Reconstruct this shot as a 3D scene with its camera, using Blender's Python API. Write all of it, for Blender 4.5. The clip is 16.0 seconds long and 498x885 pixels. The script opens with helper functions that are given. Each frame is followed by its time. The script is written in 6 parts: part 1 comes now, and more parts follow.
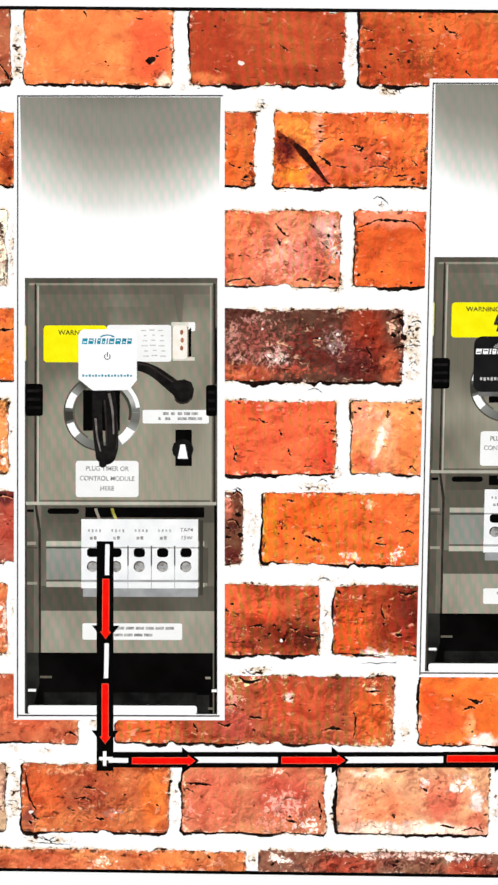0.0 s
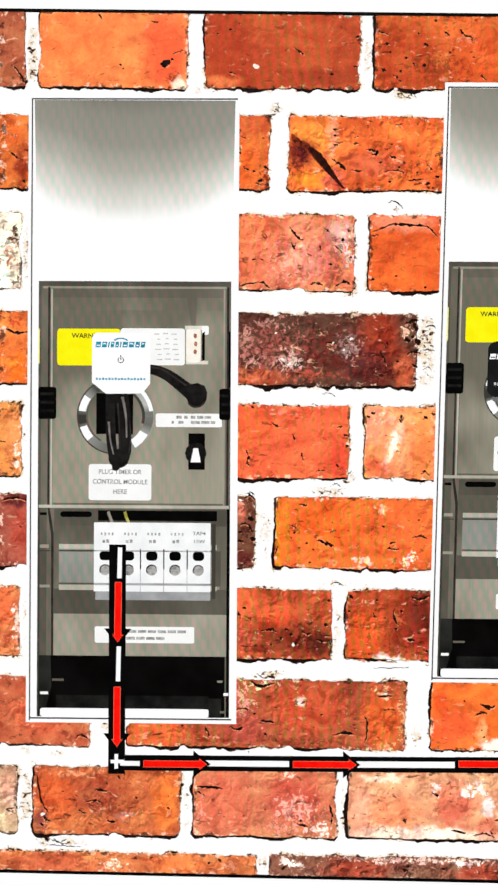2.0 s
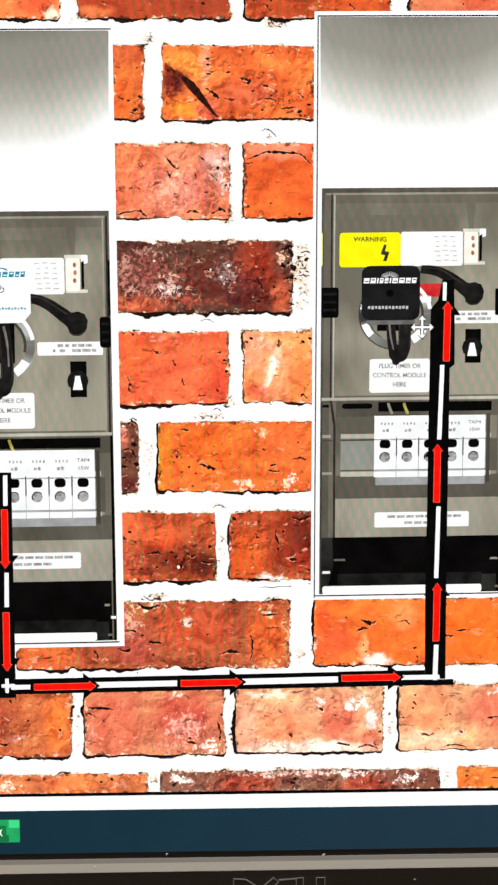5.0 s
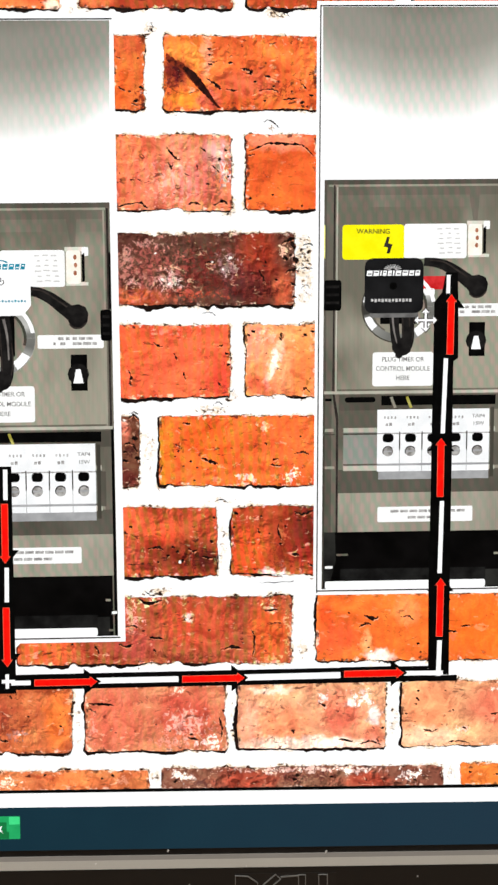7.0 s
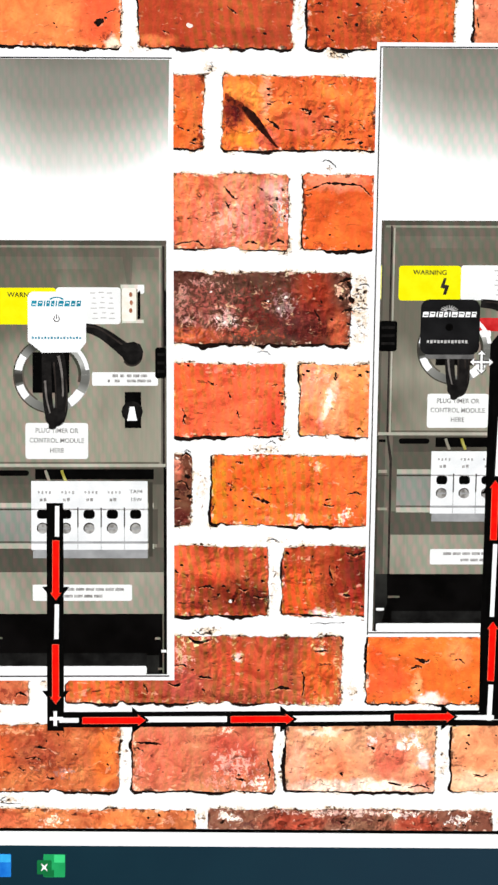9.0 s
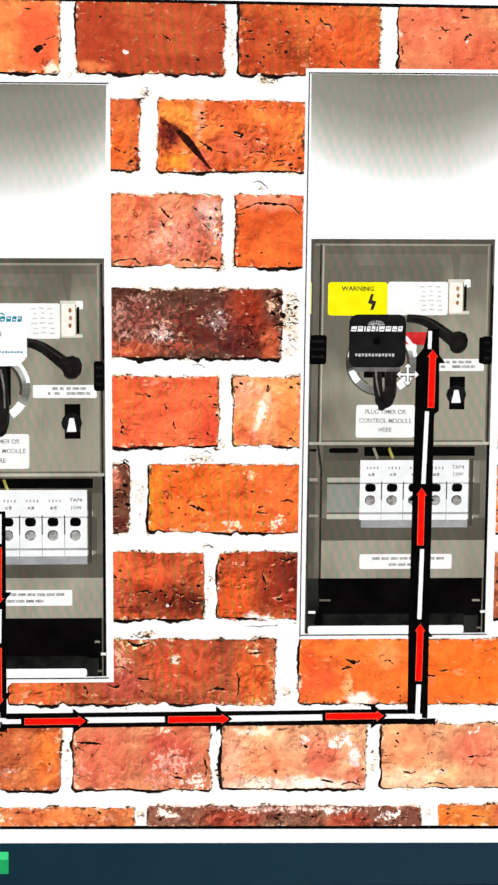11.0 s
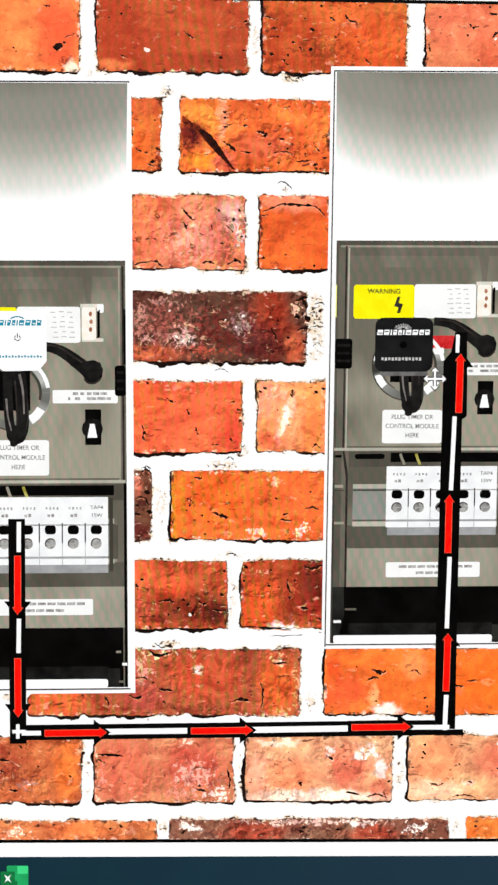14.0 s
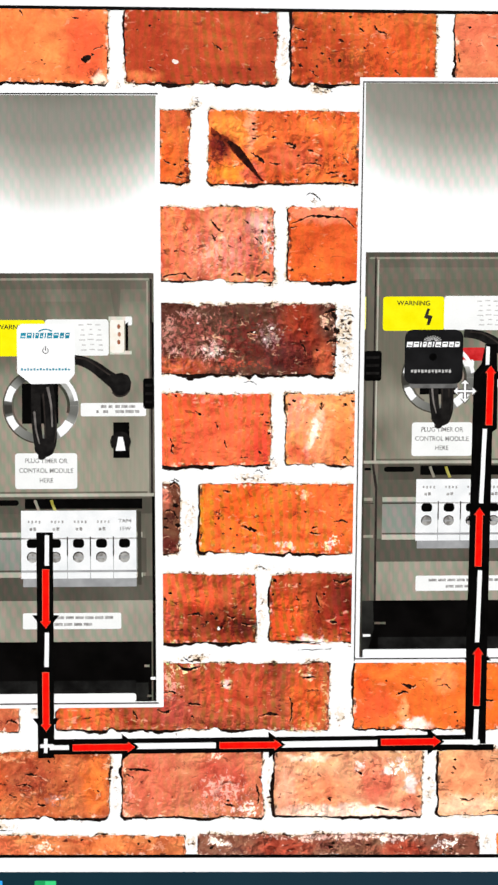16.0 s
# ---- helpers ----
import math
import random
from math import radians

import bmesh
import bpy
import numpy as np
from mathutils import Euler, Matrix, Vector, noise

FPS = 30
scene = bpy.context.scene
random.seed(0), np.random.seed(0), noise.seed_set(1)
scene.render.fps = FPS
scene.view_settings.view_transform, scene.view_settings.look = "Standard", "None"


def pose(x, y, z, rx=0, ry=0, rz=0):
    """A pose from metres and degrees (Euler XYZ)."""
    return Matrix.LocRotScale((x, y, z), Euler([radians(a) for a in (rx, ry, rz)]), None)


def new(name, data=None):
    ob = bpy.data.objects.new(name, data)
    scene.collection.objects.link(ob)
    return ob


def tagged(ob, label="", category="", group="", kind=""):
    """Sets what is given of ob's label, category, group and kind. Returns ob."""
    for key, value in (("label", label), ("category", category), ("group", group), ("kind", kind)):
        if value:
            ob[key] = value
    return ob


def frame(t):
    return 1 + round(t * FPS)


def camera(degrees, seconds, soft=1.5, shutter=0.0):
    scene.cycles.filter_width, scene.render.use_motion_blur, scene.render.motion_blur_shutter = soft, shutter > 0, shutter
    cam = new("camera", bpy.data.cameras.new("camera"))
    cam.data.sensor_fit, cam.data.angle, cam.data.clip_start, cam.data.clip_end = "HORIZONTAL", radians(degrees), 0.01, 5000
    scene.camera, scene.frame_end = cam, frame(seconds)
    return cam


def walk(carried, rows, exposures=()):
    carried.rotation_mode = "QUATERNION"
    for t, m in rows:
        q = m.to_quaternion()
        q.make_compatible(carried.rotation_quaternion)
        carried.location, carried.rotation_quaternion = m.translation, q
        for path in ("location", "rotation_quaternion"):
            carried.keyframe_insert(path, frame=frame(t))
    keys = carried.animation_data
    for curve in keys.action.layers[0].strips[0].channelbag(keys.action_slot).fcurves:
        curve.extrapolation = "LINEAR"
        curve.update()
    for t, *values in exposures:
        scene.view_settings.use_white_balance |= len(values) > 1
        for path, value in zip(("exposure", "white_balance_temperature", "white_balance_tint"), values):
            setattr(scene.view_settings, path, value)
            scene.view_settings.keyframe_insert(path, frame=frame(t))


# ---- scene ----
# Camera: a hand-held lens about 15 cm in front of a 24 inch monitor.
cam = camera(44.0, 16.0, 2.5)
PATH = [
    (0.0, -0.04384, -0.15305, 0.99867, 0.229, -0.880, -0.616),
    (0.5, -0.04474, -0.15283, 0.99900, 0.306, -0.879, -0.573),
    (1.0, -0.04638, -0.15297, 1.00011, 0.333, -0.872, -0.633),
    (1.5, -0.04627, -0.15276, 0.99918, 0.244, -0.867, -0.801),
    (2.0, -0.04649, -0.15294, 0.99993, 0.459, -0.997, -0.900),
    (2.5, -0.04567, -0.15240, 0.99804, 0.325, -0.987, -0.975),
    (3.0, -0.04607, -0.15242, 0.99883, 0.394, -1.076, -0.967),
    (3.5, -0.04386, -0.15264, 0.99726, 0.312, -1.081, -0.822),
    (4.0, -0.03842, -0.15379, 0.99475, 0.243, -1.249, -0.486),
    (4.2, -0.03414, -0.15411, 0.99114, -0.232, -1.334, -0.341),
    (4.5, -0.02508, -0.15592, 0.98650, -0.644, -1.616, -0.113),
    (4.7, -0.02018, -0.15660, 0.98382, -0.881, -1.626, 0.213),
    (7.0, -0.02070, -0.15531, 0.98188, -0.894, -1.730, 0.207),
    (7.5, -0.02203, -0.15545, 0.98234, -0.850, -1.834, -0.049),
    (8.0, -0.02637, -0.15496, 0.98458, -0.750, -1.834, -0.389),
    (8.2, -0.02937, -0.15460, 0.98612, -0.510, -1.694, -0.556),
    (10.3, -0.03364, -0.15420, 0.99320, -0.235, -1.183, -0.672),
    (10.5, -0.03085, -0.15451, 0.99353, -0.117, -1.293, -0.615),
    (10.7, -0.02763, -0.15584, 0.99393, -0.470, -1.104, -0.586),
    (10.8, -0.02402, -0.15712, 0.99344, -0.575, -1.094, -0.543),
    (11.0, -0.01721, -0.16040, 0.99268, -0.798, -1.060, -0.458),
    (11.5, -0.01702, -0.15859, 0.99386, -1.022, -1.228, -0.396),
    (12.0, -0.01462, -0.15799, 0.99170, -1.383, -1.314, -0.330),
    (12.5, -0.01210, -0.15819, 0.98971, -1.452, -1.418, -0.243),
    (13.0, -0.01362, -0.15779, 0.98984, -1.277, -1.371, -0.229),
    (13.5, -0.01668, -0.15775, 0.99153, -1.092, -1.352, -0.287),
    (14.0, -0.02329, -0.15711, 0.99431, -0.789, -1.141, -0.392),
    (14.5, -0.03181, -0.15408, 0.99682, -0.404, -1.194, -0.431),
    (14.7, -0.03069, -0.15407, 0.99410, -0.496, -1.114, -0.355),
    (15.0, -0.02849, -0.15458, 0.99233, -0.322, -1.235, -0.352),
    (15.5, -0.03082, -0.15601, 0.99611, -0.532, -1.055, -0.302),
    (16.0, -0.02988, -0.15616, 0.99718, -0.530, -1.021, -0.326),
]
walk(cam, [(t, pose(x, y, z, 90 + pitch, roll, yaw)) for t, x, y, z, yaw, pitch, roll in PATH],
     [(0.0, 0.0), (3.5, 0.0), (4.5, 0.08), (8.2, 0.09), (10.5, 0.05), (13.0, 0.02), (16.0, 0.03)])

# ------------------------------------------------------------------ light
world = bpy.data.worlds.new("world")
scene.world = world
world.use_nodes = True
world.node_tree.nodes["Background"].inputs["Color"].default_value = (0.5, 0.55, 0.6, 1)
world.node_tree.nodes["Background"].inputs["Strength"].default_value = 0.05

# unseen area lamp, added to light the bezel in the closed room
lamp_data = bpy.data.lights.new("added_ceiling_lamp", "AREA")
lamp_data.shape, lamp_data.size, lamp_data.size_y = "RECTANGLE", 1.1, 0.5
lamp_data.energy, lamp_data.color = 27.0, (1.0, 0.97, 0.92)
lamp = new("added_ceiling_lamp", lamp_data)
lamp.matrix_world = pose(-0.1, -0.75, 2.52)


# ------------------------------------------------------------------ materials
def lin(r, g, b):
    """Linear colour from 0..255 display values."""
    return tuple((v / 255 / 12.92) if v <= 10 else ((v / 255 + 0.055) / 1.055) ** 2.4 for v in (r, g, b))


class Nodes:
    """Short hand for a node tree."""

    def __init__(self, name):
        self.mat = bpy.data.materials.new(name)
        self.mat.use_nodes = True
        self.tree = self.mat.node_tree
        self.shader = self.tree.nodes["Principled BSDF"]

    def add(self, kind, **inputs):
        node = self.tree.nodes.new(kind)
        for key, value in inputs.items():
            self.put(node, key.replace("_", " "), value)
        return node

    def put(self, node, key, value):
        socket = node.inputs[int(key)] if key.isdigit() else node.inputs[key]
        if isinstance(value, bpy.types.NodeSocket):
            self.tree.links.new(value, socket)
        else:
            socket.default_value = value

    def maths(self, op, a, b=0.0, c=0.0):
        node = self.tree.nodes.new("ShaderNodeMath")
        node.operation = op
        for n, v in enumerate((a, b, c)):
            self.put(node, str(n), v)
        return node.outputs[0]

    def mix(self, fac, a, b, blend="MIX"):
        node = self.tree.nodes.new("ShaderNodeMix")
        node.data_type, node.blend_type = "RGBA", blend
        self.put(node, "0", fac)
        self.put(node, "6", a)
        self.put(node, "7", b)
        return node.outputs[2]

    def smooth(self, value, low, high, out_low=0.0, out_high=1.0):
        node = self.tree.nodes.new("ShaderNodeMapRange")
        node.interpolation_type = "SMOOTHSTEP"
        for n, v in enumerate((value, low, high, out_low, out_high)):
            self.put(node, str(n), v)
        return node.outputs[0]

    def millimetres(self, stretch=(1, 1, 1), shift=None):
        coords = self.tree.nodes.new("ShaderNodeTexCoord").outputs["Object"]
        m = self.tree.nodes.new("ShaderNodeMapping")
        self.put(m, "Vector", coords)
        self.put(m, "Scale", tuple(1000 * s for s in stretch))
        if shift is not None:
            self.put(m, "Location", shift)
        return m.outputs[0]

    def noise(self, vector, scale, detail=3.0, rough=0.55, distort=0.0):
        n = self.tree.nodes.new("ShaderNodeTexNoise")
        for key, v in (("Vector", vector), ("Scale", scale), ("Detail", detail), ("Roughness", rough), ("Distortion", distort)):
            self.put(n, key, v)
        return n.outputs["Fac"]

    def lit(self, colour, strength=1.0):
        """A lit area of the display behind its matte anti-glare film."""
        s = self.shader
        self.put(s, "Base Color", (0.002, 0.002, 0.002, 1))
        self.put(s, "Roughness", 0.6)
        self.put(s, "Specular IOR Level", 0.03)
        self.put(s, "Emission Color", colour)
        self.put(s, "Emission Strength", strength)
        return self.mat


def rgba(c):
    return (*lin(*c), 1.0)


def display(name, colour, other=None, scale=0.25, fine=0.06):
    """A displayed colour area, with the soft blotches and grain of a photographed surface."""
    n = Nodes(name)
    v = n.millimetres()
    blot = n.smooth(n.noise(v, scale, 4.0), 0.3, 0.7)
    base = n.mix(blot, rgba(colour), rgba(other or tuple(min(255, int(c * 1.1) + 2) for c in colour)))
    grain = n.maths("MULTIPLY_ADD", n.noise(v, 2.6, 2.0), fine * 2, 1 - fine)
    return n.lit(n.mix(1.0, base, grain, "MULTIPLY"))


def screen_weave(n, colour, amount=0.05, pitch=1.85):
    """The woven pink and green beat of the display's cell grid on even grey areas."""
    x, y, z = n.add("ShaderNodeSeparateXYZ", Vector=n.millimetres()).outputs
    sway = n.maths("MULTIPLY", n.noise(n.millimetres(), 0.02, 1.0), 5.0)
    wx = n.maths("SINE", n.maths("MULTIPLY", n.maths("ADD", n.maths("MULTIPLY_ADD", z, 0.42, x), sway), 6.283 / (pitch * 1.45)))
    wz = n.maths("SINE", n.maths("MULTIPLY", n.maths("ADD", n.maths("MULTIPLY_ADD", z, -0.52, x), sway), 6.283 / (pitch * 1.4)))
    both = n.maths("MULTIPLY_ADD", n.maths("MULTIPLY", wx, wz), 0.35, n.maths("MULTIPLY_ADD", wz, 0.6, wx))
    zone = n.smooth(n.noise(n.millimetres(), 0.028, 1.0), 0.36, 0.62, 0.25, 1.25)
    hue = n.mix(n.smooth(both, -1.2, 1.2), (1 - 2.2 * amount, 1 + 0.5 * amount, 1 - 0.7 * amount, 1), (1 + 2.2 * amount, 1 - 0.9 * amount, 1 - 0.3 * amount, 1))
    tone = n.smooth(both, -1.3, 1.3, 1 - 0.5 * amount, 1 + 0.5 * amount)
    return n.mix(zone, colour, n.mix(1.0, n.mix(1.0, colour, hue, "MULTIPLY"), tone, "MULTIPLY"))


def brushed(name, colour, light, slope=0.0):
    """Displayed brushed steel: fine upright streaks and slow changes of tone; slope paints in shade at the top that
    turns lighter downwards.
    """
    n = Nodes(name)
    streak = n.noise(n.millimetres((2.0, 1, 0.05)), 1.0, 3.0, 0.6)
    slow = n.noise(n.millimetres((0.5, 1, 0.35)), 0.12, 2.0)
    if slope:
        gen = n.add("ShaderNodeSeparateXYZ", Vector=n.tree.nodes.new("ShaderNodeTexCoord").outputs["Generated"]).outputs
        down = n.maths("ADD", n.maths("SUBTRACT", 0.5, gen[2]), n.maths("MULTIPLY_ADD", gen[0], 0.5, -0.25))
        slow = n.maths("MULTIPLY_ADD", down, slope * 0.4, slow)
    base = n.mix(n.smooth(slow, 0.3, 0.7), rgba(colour), rgba(light))
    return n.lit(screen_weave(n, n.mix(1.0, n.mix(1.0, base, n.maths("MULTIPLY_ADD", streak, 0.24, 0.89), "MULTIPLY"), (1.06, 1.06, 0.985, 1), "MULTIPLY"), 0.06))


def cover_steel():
    """The displayed box cover: grey steel whose highlight is painted in, burning out to white in a downward bow."""
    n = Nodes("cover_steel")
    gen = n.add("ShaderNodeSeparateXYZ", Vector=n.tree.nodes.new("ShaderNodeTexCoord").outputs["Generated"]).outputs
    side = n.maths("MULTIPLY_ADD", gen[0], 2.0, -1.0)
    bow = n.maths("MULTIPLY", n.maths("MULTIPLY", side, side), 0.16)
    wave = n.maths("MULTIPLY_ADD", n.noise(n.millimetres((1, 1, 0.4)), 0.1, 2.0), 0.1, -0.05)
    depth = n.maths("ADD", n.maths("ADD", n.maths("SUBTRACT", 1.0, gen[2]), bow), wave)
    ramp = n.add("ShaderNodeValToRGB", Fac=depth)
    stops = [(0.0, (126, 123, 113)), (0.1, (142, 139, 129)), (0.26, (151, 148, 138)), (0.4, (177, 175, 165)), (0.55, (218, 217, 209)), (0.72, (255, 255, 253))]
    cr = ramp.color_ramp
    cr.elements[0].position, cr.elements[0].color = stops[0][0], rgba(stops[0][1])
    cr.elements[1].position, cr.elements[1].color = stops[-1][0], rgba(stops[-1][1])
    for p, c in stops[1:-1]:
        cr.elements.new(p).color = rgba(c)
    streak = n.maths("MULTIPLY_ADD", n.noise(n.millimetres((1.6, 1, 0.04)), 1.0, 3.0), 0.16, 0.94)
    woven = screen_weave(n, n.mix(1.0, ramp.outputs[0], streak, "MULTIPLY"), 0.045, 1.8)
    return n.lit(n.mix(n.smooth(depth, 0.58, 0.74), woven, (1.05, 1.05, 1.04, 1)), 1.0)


def brick_face(x0, z0, x1, z1, base, patches, stripes, rugged):
    """Photographed old brick: its own colour, softly bounded areas of other colour, crust, relief and the display's colour beat.
    A patch is (u, v, half width, half height, colour, amount, crust): crust 1 breaks it up into crumbs."""
    n = Nodes("brick_face")
    v = n.millimetres()
    wide = n.millimetres((0.55, 1, 1.2))
    aside = n.millimetres((1, 1, 1), (-0.3, 0.0, 0.4))
    warp = n.add("ShaderNodeTexNoise", Vector=v, Scale=0.3, Detail=4.0, Roughness=0.6)
    bent = n.add("ShaderNodeVectorMath")
    bent.operation = "MULTIPLY_ADD"
    n.put(bent, "0", warp.outputs["Color"])
    n.put(bent, "1", (6.0, 0.0, 6.0))
    n.put(bent, "2", n.millimetres((1, 1, 1), (-3.0, 0.0, -3.0)))
    red, green, blue = lin(*base)
    colour = (red * 0.97, green * 1.56 + 0.011, blue * 1.38 + 0.006, 1.0)

    def times(r, g, b):
        return (min(1.0, colour[0] * r), min(1.0, colour[1] * g), min(1.0, colour[2] * b), 1)

    big = n.noise(wide, 0.14, 2.0, 0.5, 0.4)
    mid = n.noise(v, 0.24, 2.5, 0.55, 0.9)
    tiny = n.noise(v, 2.0, 3.0, 0.65)
    crumbs = n.noise(v, 0.85, 5.0, 0.7, 0.6)
    face = n.mix(n.smooth(big, 0.36, 0.52, 0.6, 0.0), colour, times(0.72, 0.62, 0.66))
    face = n.mix(n.smooth(big, 0.48, 0.66, 0.0, 0.6), face, times(1.12, 1.5, 1.4))
    for u, w, ru, rv, tint, amount, crust in patches:
        cx, cz, rx, rz = x0 + (x1 - x0) * u, z0 + (z1 - z0) * w, (x1 - x0) * ru, (z1 - z0) * rv
        m = n.add("ShaderNodeMapping", Vector=bent.outputs[0], Scale=(1 / rx, 0, 1 / rz), Location=(-cx / rx, 0, -cz / rz))
        length = n.add("ShaderNodeVectorMath")
        length.operation = "LENGTH"
        n.put(length, "0", m.outputs[0])
        mask = n.smooth(length.outputs["Value"], 1.6, 0.1) if crust else n.smooth(length.outputs["Value"], 1.35, 0.45)
        if crust:
            mask = n.smooth(n.maths("MULTIPLY_ADD", mask, 0.38, crumbs), 0.82, 0.89)
        face = n.mix(n.maths("MULTIPLY", mask, amount), face, rgba(tint))
    face = n.mix(n.smooth(mid, 0.5, 0.68, 0, 0.25 + 0.6 * min(rugged, 0.6)), face, n.mix(1.0, face, (1.25, 1.7, 1.7, 1), "MULTIPLY"))
    face = n.mix(n.smooth(mid, 0.49, 0.34, 0, 0.2 + 1.1 * min(rugged, 0.55)), face, n.mix(1.0, face, (0.6, 0.44, 0.44, 1), "MULTIPLY"))
    face = n.mix(1.0, face, n.smooth(tiny, 0.25, 0.75, 0.9, 1.1), "MULTIPLY")
    # the photograph's relief: crags with a lit and a shaded flank, in places
    crag = n.maths("SUBTRACT", n.noise(v, 0.42, 2.5, 0.55, 0.6), n.noise(aside, 0.42, 2.5, 0.55, 0.6))
    where = n.smooth(n.noise(v, 0.16, 3.0, 0.6), 0.44, 0.6, 0.1 * rugged, min(1.0, 1.1 * rugged))
    face = n.mix(where, face, n.mix(1.0, face, n.smooth(crag, -0.12, 0.12, 0.35, 1.6), "MULTIPLY"))
    # flecks, dark and pale, in drifts
    drift = n.smooth(n.noise(v, 0.13, 2.0), 0.4, 0.58, 0.1, 1.0)
    pit = n.maths("MULTIPLY", n.smooth(n.noise(wide, 0.6, 4.0, 0.62, 0.8), 0.395, 0.345), drift)
    face = n.mix(n.maths("MULTIPLY", pit, min(1.0, 0.35 + 1.1 * rugged)), face, (0.05, 0.012, 0.008, 1))
    glint = n.maths("MULTIPLY", n.smooth(n.noise(n.millimetres((0.7, 1, 1.1), (40.0, 0, 9.0)), 0.55, 4.0, 0.62, 0.8), 0.6, 0.68), drift)
    face = n.mix(n.maths("MULTIPLY", glint, min(0.85, 0.2 + 0.9 * rugged)), face, n.mix(0.6, n.mix(1.0, face, (1.3, 1.9, 1.9, 1), "MULTIPLY"), rgba((255, 200, 164))))
    # wear along the rim: pale crumbs, and grime bitten in
    cx, cy, cz = n.add("ShaderNodeSeparateXYZ", Vector=v).outputs
    near = n.maths("MINIMUM", n.maths("MINIMUM", n.maths("SUBTRACT", cx, x0), n.maths("SUBTRACT", x1, cx)), n.maths("MINIMUM", n.maths("SUBTRACT", cz, z0), n.maths("SUBTRACT", z1, cz)))
    rim = n.smooth(near, 1.7, 0.0)
    pale = n.smooth(n.maths("MULTIPLY_ADD", rim, 0.17, n.noise(v, 0.5, 5.0, 0.68)), 0.68, 0.8)
    face = n.mix(n.maths("MULTIPLY", pale, 0.75), face, rgba((252, 214, 190)))
    grime = n.smooth(n.maths("MULTIPLY_ADD", rim, -0.2, n.noise(v, 0.3, 5.0, 0.7)), 0.3, 0.2)
    face = n.mix(n.maths("MULTIPLY", grime, 0.85), face, (0.03, 0.01, 0.008, 1))
    if stripes:
        lean = n.maths("MULTIPLY_ADD", cz, 0.05, cx)
        lean = n.maths("MULTIPLY_ADD", n.noise(v, 0.04, 1.0), 6.0, lean)
        beat = n.smooth(n.maths("SINE", n.maths("MULTIPLY", lean, 6.283 / 2.25)), -0.7, 0.9)
        knots = n.smooth(n.maths("SINE", n.maths("MULTIPLY", n.maths("MULTIPLY_ADD", cx, 0.3, cz), 6.283 / 2.6)), -1.0, 1.0, 0.55, 1.0)
        zone = n.smooth(n.noise(v, 0.06, 1.0), 0.36, 0.55, 0.35 * stripes, 0.75 * stripes)
        bars = n.mix(n.maths("MULTIPLY", beat, knots), n.mix(1.0, face, (1.16, 0.82, 1.02, 1), "MULTIPLY"), n.mix(1.0, face, (0.52, 1.2, 0.42, 1), "MULTIPLY"))
        face = n.mix(zone, face, bars)
    return n.lit(face, 1.42)


def crust_material():
    """Sandy mortar by the bricks: cream crumbs and dark grains, thinning out to burnt white."""
    n = Nodes("mortar_crust")
    attribute = n.tree.nodes.new("ShaderNodeAttribute")
    attribute.attribute_name = "reach"
    v = n.millimetres()
    zone = n.maths("SUBTRACT", n.noise(v, 0.13, 3.0, 0.6), 0.53)
    dense = n.maths("MULTIPLY_ADD", zone, 2.4, n.maths("MULTIPLY", attribute.outputs["Fac"], 0.5))
    fine = n.noise(v, 0.85, 5.0, 0.7, 0.4)
    coarse = n.noise(n.millimetres((0.8, 1, 1.2), (31.0, 0, 17.0)), 0.95, 4.0, 0.66, 0.6)
    cream = n.smooth(n.maths("MULTIPLY_ADD", dense, 0.42, fine), 0.58, 0.8, 0, 0.9)
    face = n.mix(cream, (1.02, 1.02, 1.02, 1), rgba((246, 226, 196)))
    level = n.maths("MULTIPLY_ADD", dense, 0.3, coarse)
    face = n.mix(n.smooth(level, 0.66, 0.72, 0, 0.75), face, rgba((206, 160, 116)))
    face = n.mix(n.smooth(level, 0.705, 0.745), face, rgba((44, 26, 20)))
    return n.lit(face)


def mortar_material():
    """Burnt-out white mortar with a few sandy grains."""
    n = Nodes("mortar")
    v = n.millimetres()
    zone = n.smooth(n.noise(v, 0.09, 3.0), 0.52, 0.68)
    speck = n.smooth(n.noise(v, 1.3, 5.0, 0.75), 0.36, 0.27)
    base = n.mix(n.smooth(n.noise(v, 0.5, 4.0), 0.5, 0.75, 0, 0.5), (1.02, 1.02, 1.02, 1), rgba((251, 247, 243)))
    return n.lit(n.mix(n.maths("MULTIPLY", speck, zone), base, rgba((150, 118, 88))))


def solid(name, colour, rough, metal=0.0, bump=0.0, vary=0.15, scale=0.3):
    """An ordinary, unlit surface."""
    n = Nodes(name)
    v = n.millimetres()
    f = n.maths("ADD", n.maths("MULTIPLY", n.noise(v, scale * 0.1, 4.0), 0.6), n.maths("MULTIPLY", n.noise(v, scale * 8, 3.0), 0.4))
    lo, hi = tuple(c * (1 - vary) for c in colour), tuple(min(1, c * (1 + vary)) for c in colour)
    n.put(n.shader, "Base Color", n.mix(f, (*lo, 1), (*hi, 1)))
    n.put(n.shader, "Roughness", n.maths("MULTIPLY_ADD", f, 0.2, rough - 0.1))
    n.put(n.shader, "Metallic", metal)
    if bump:
        b = n.add("ShaderNodeBump", Strength=bump, Distance=0.0002, Height=n.noise(v, 5.0, 3.0))
        n.put(n.shader, "Normal", b.outputs[0])
    return n.mat


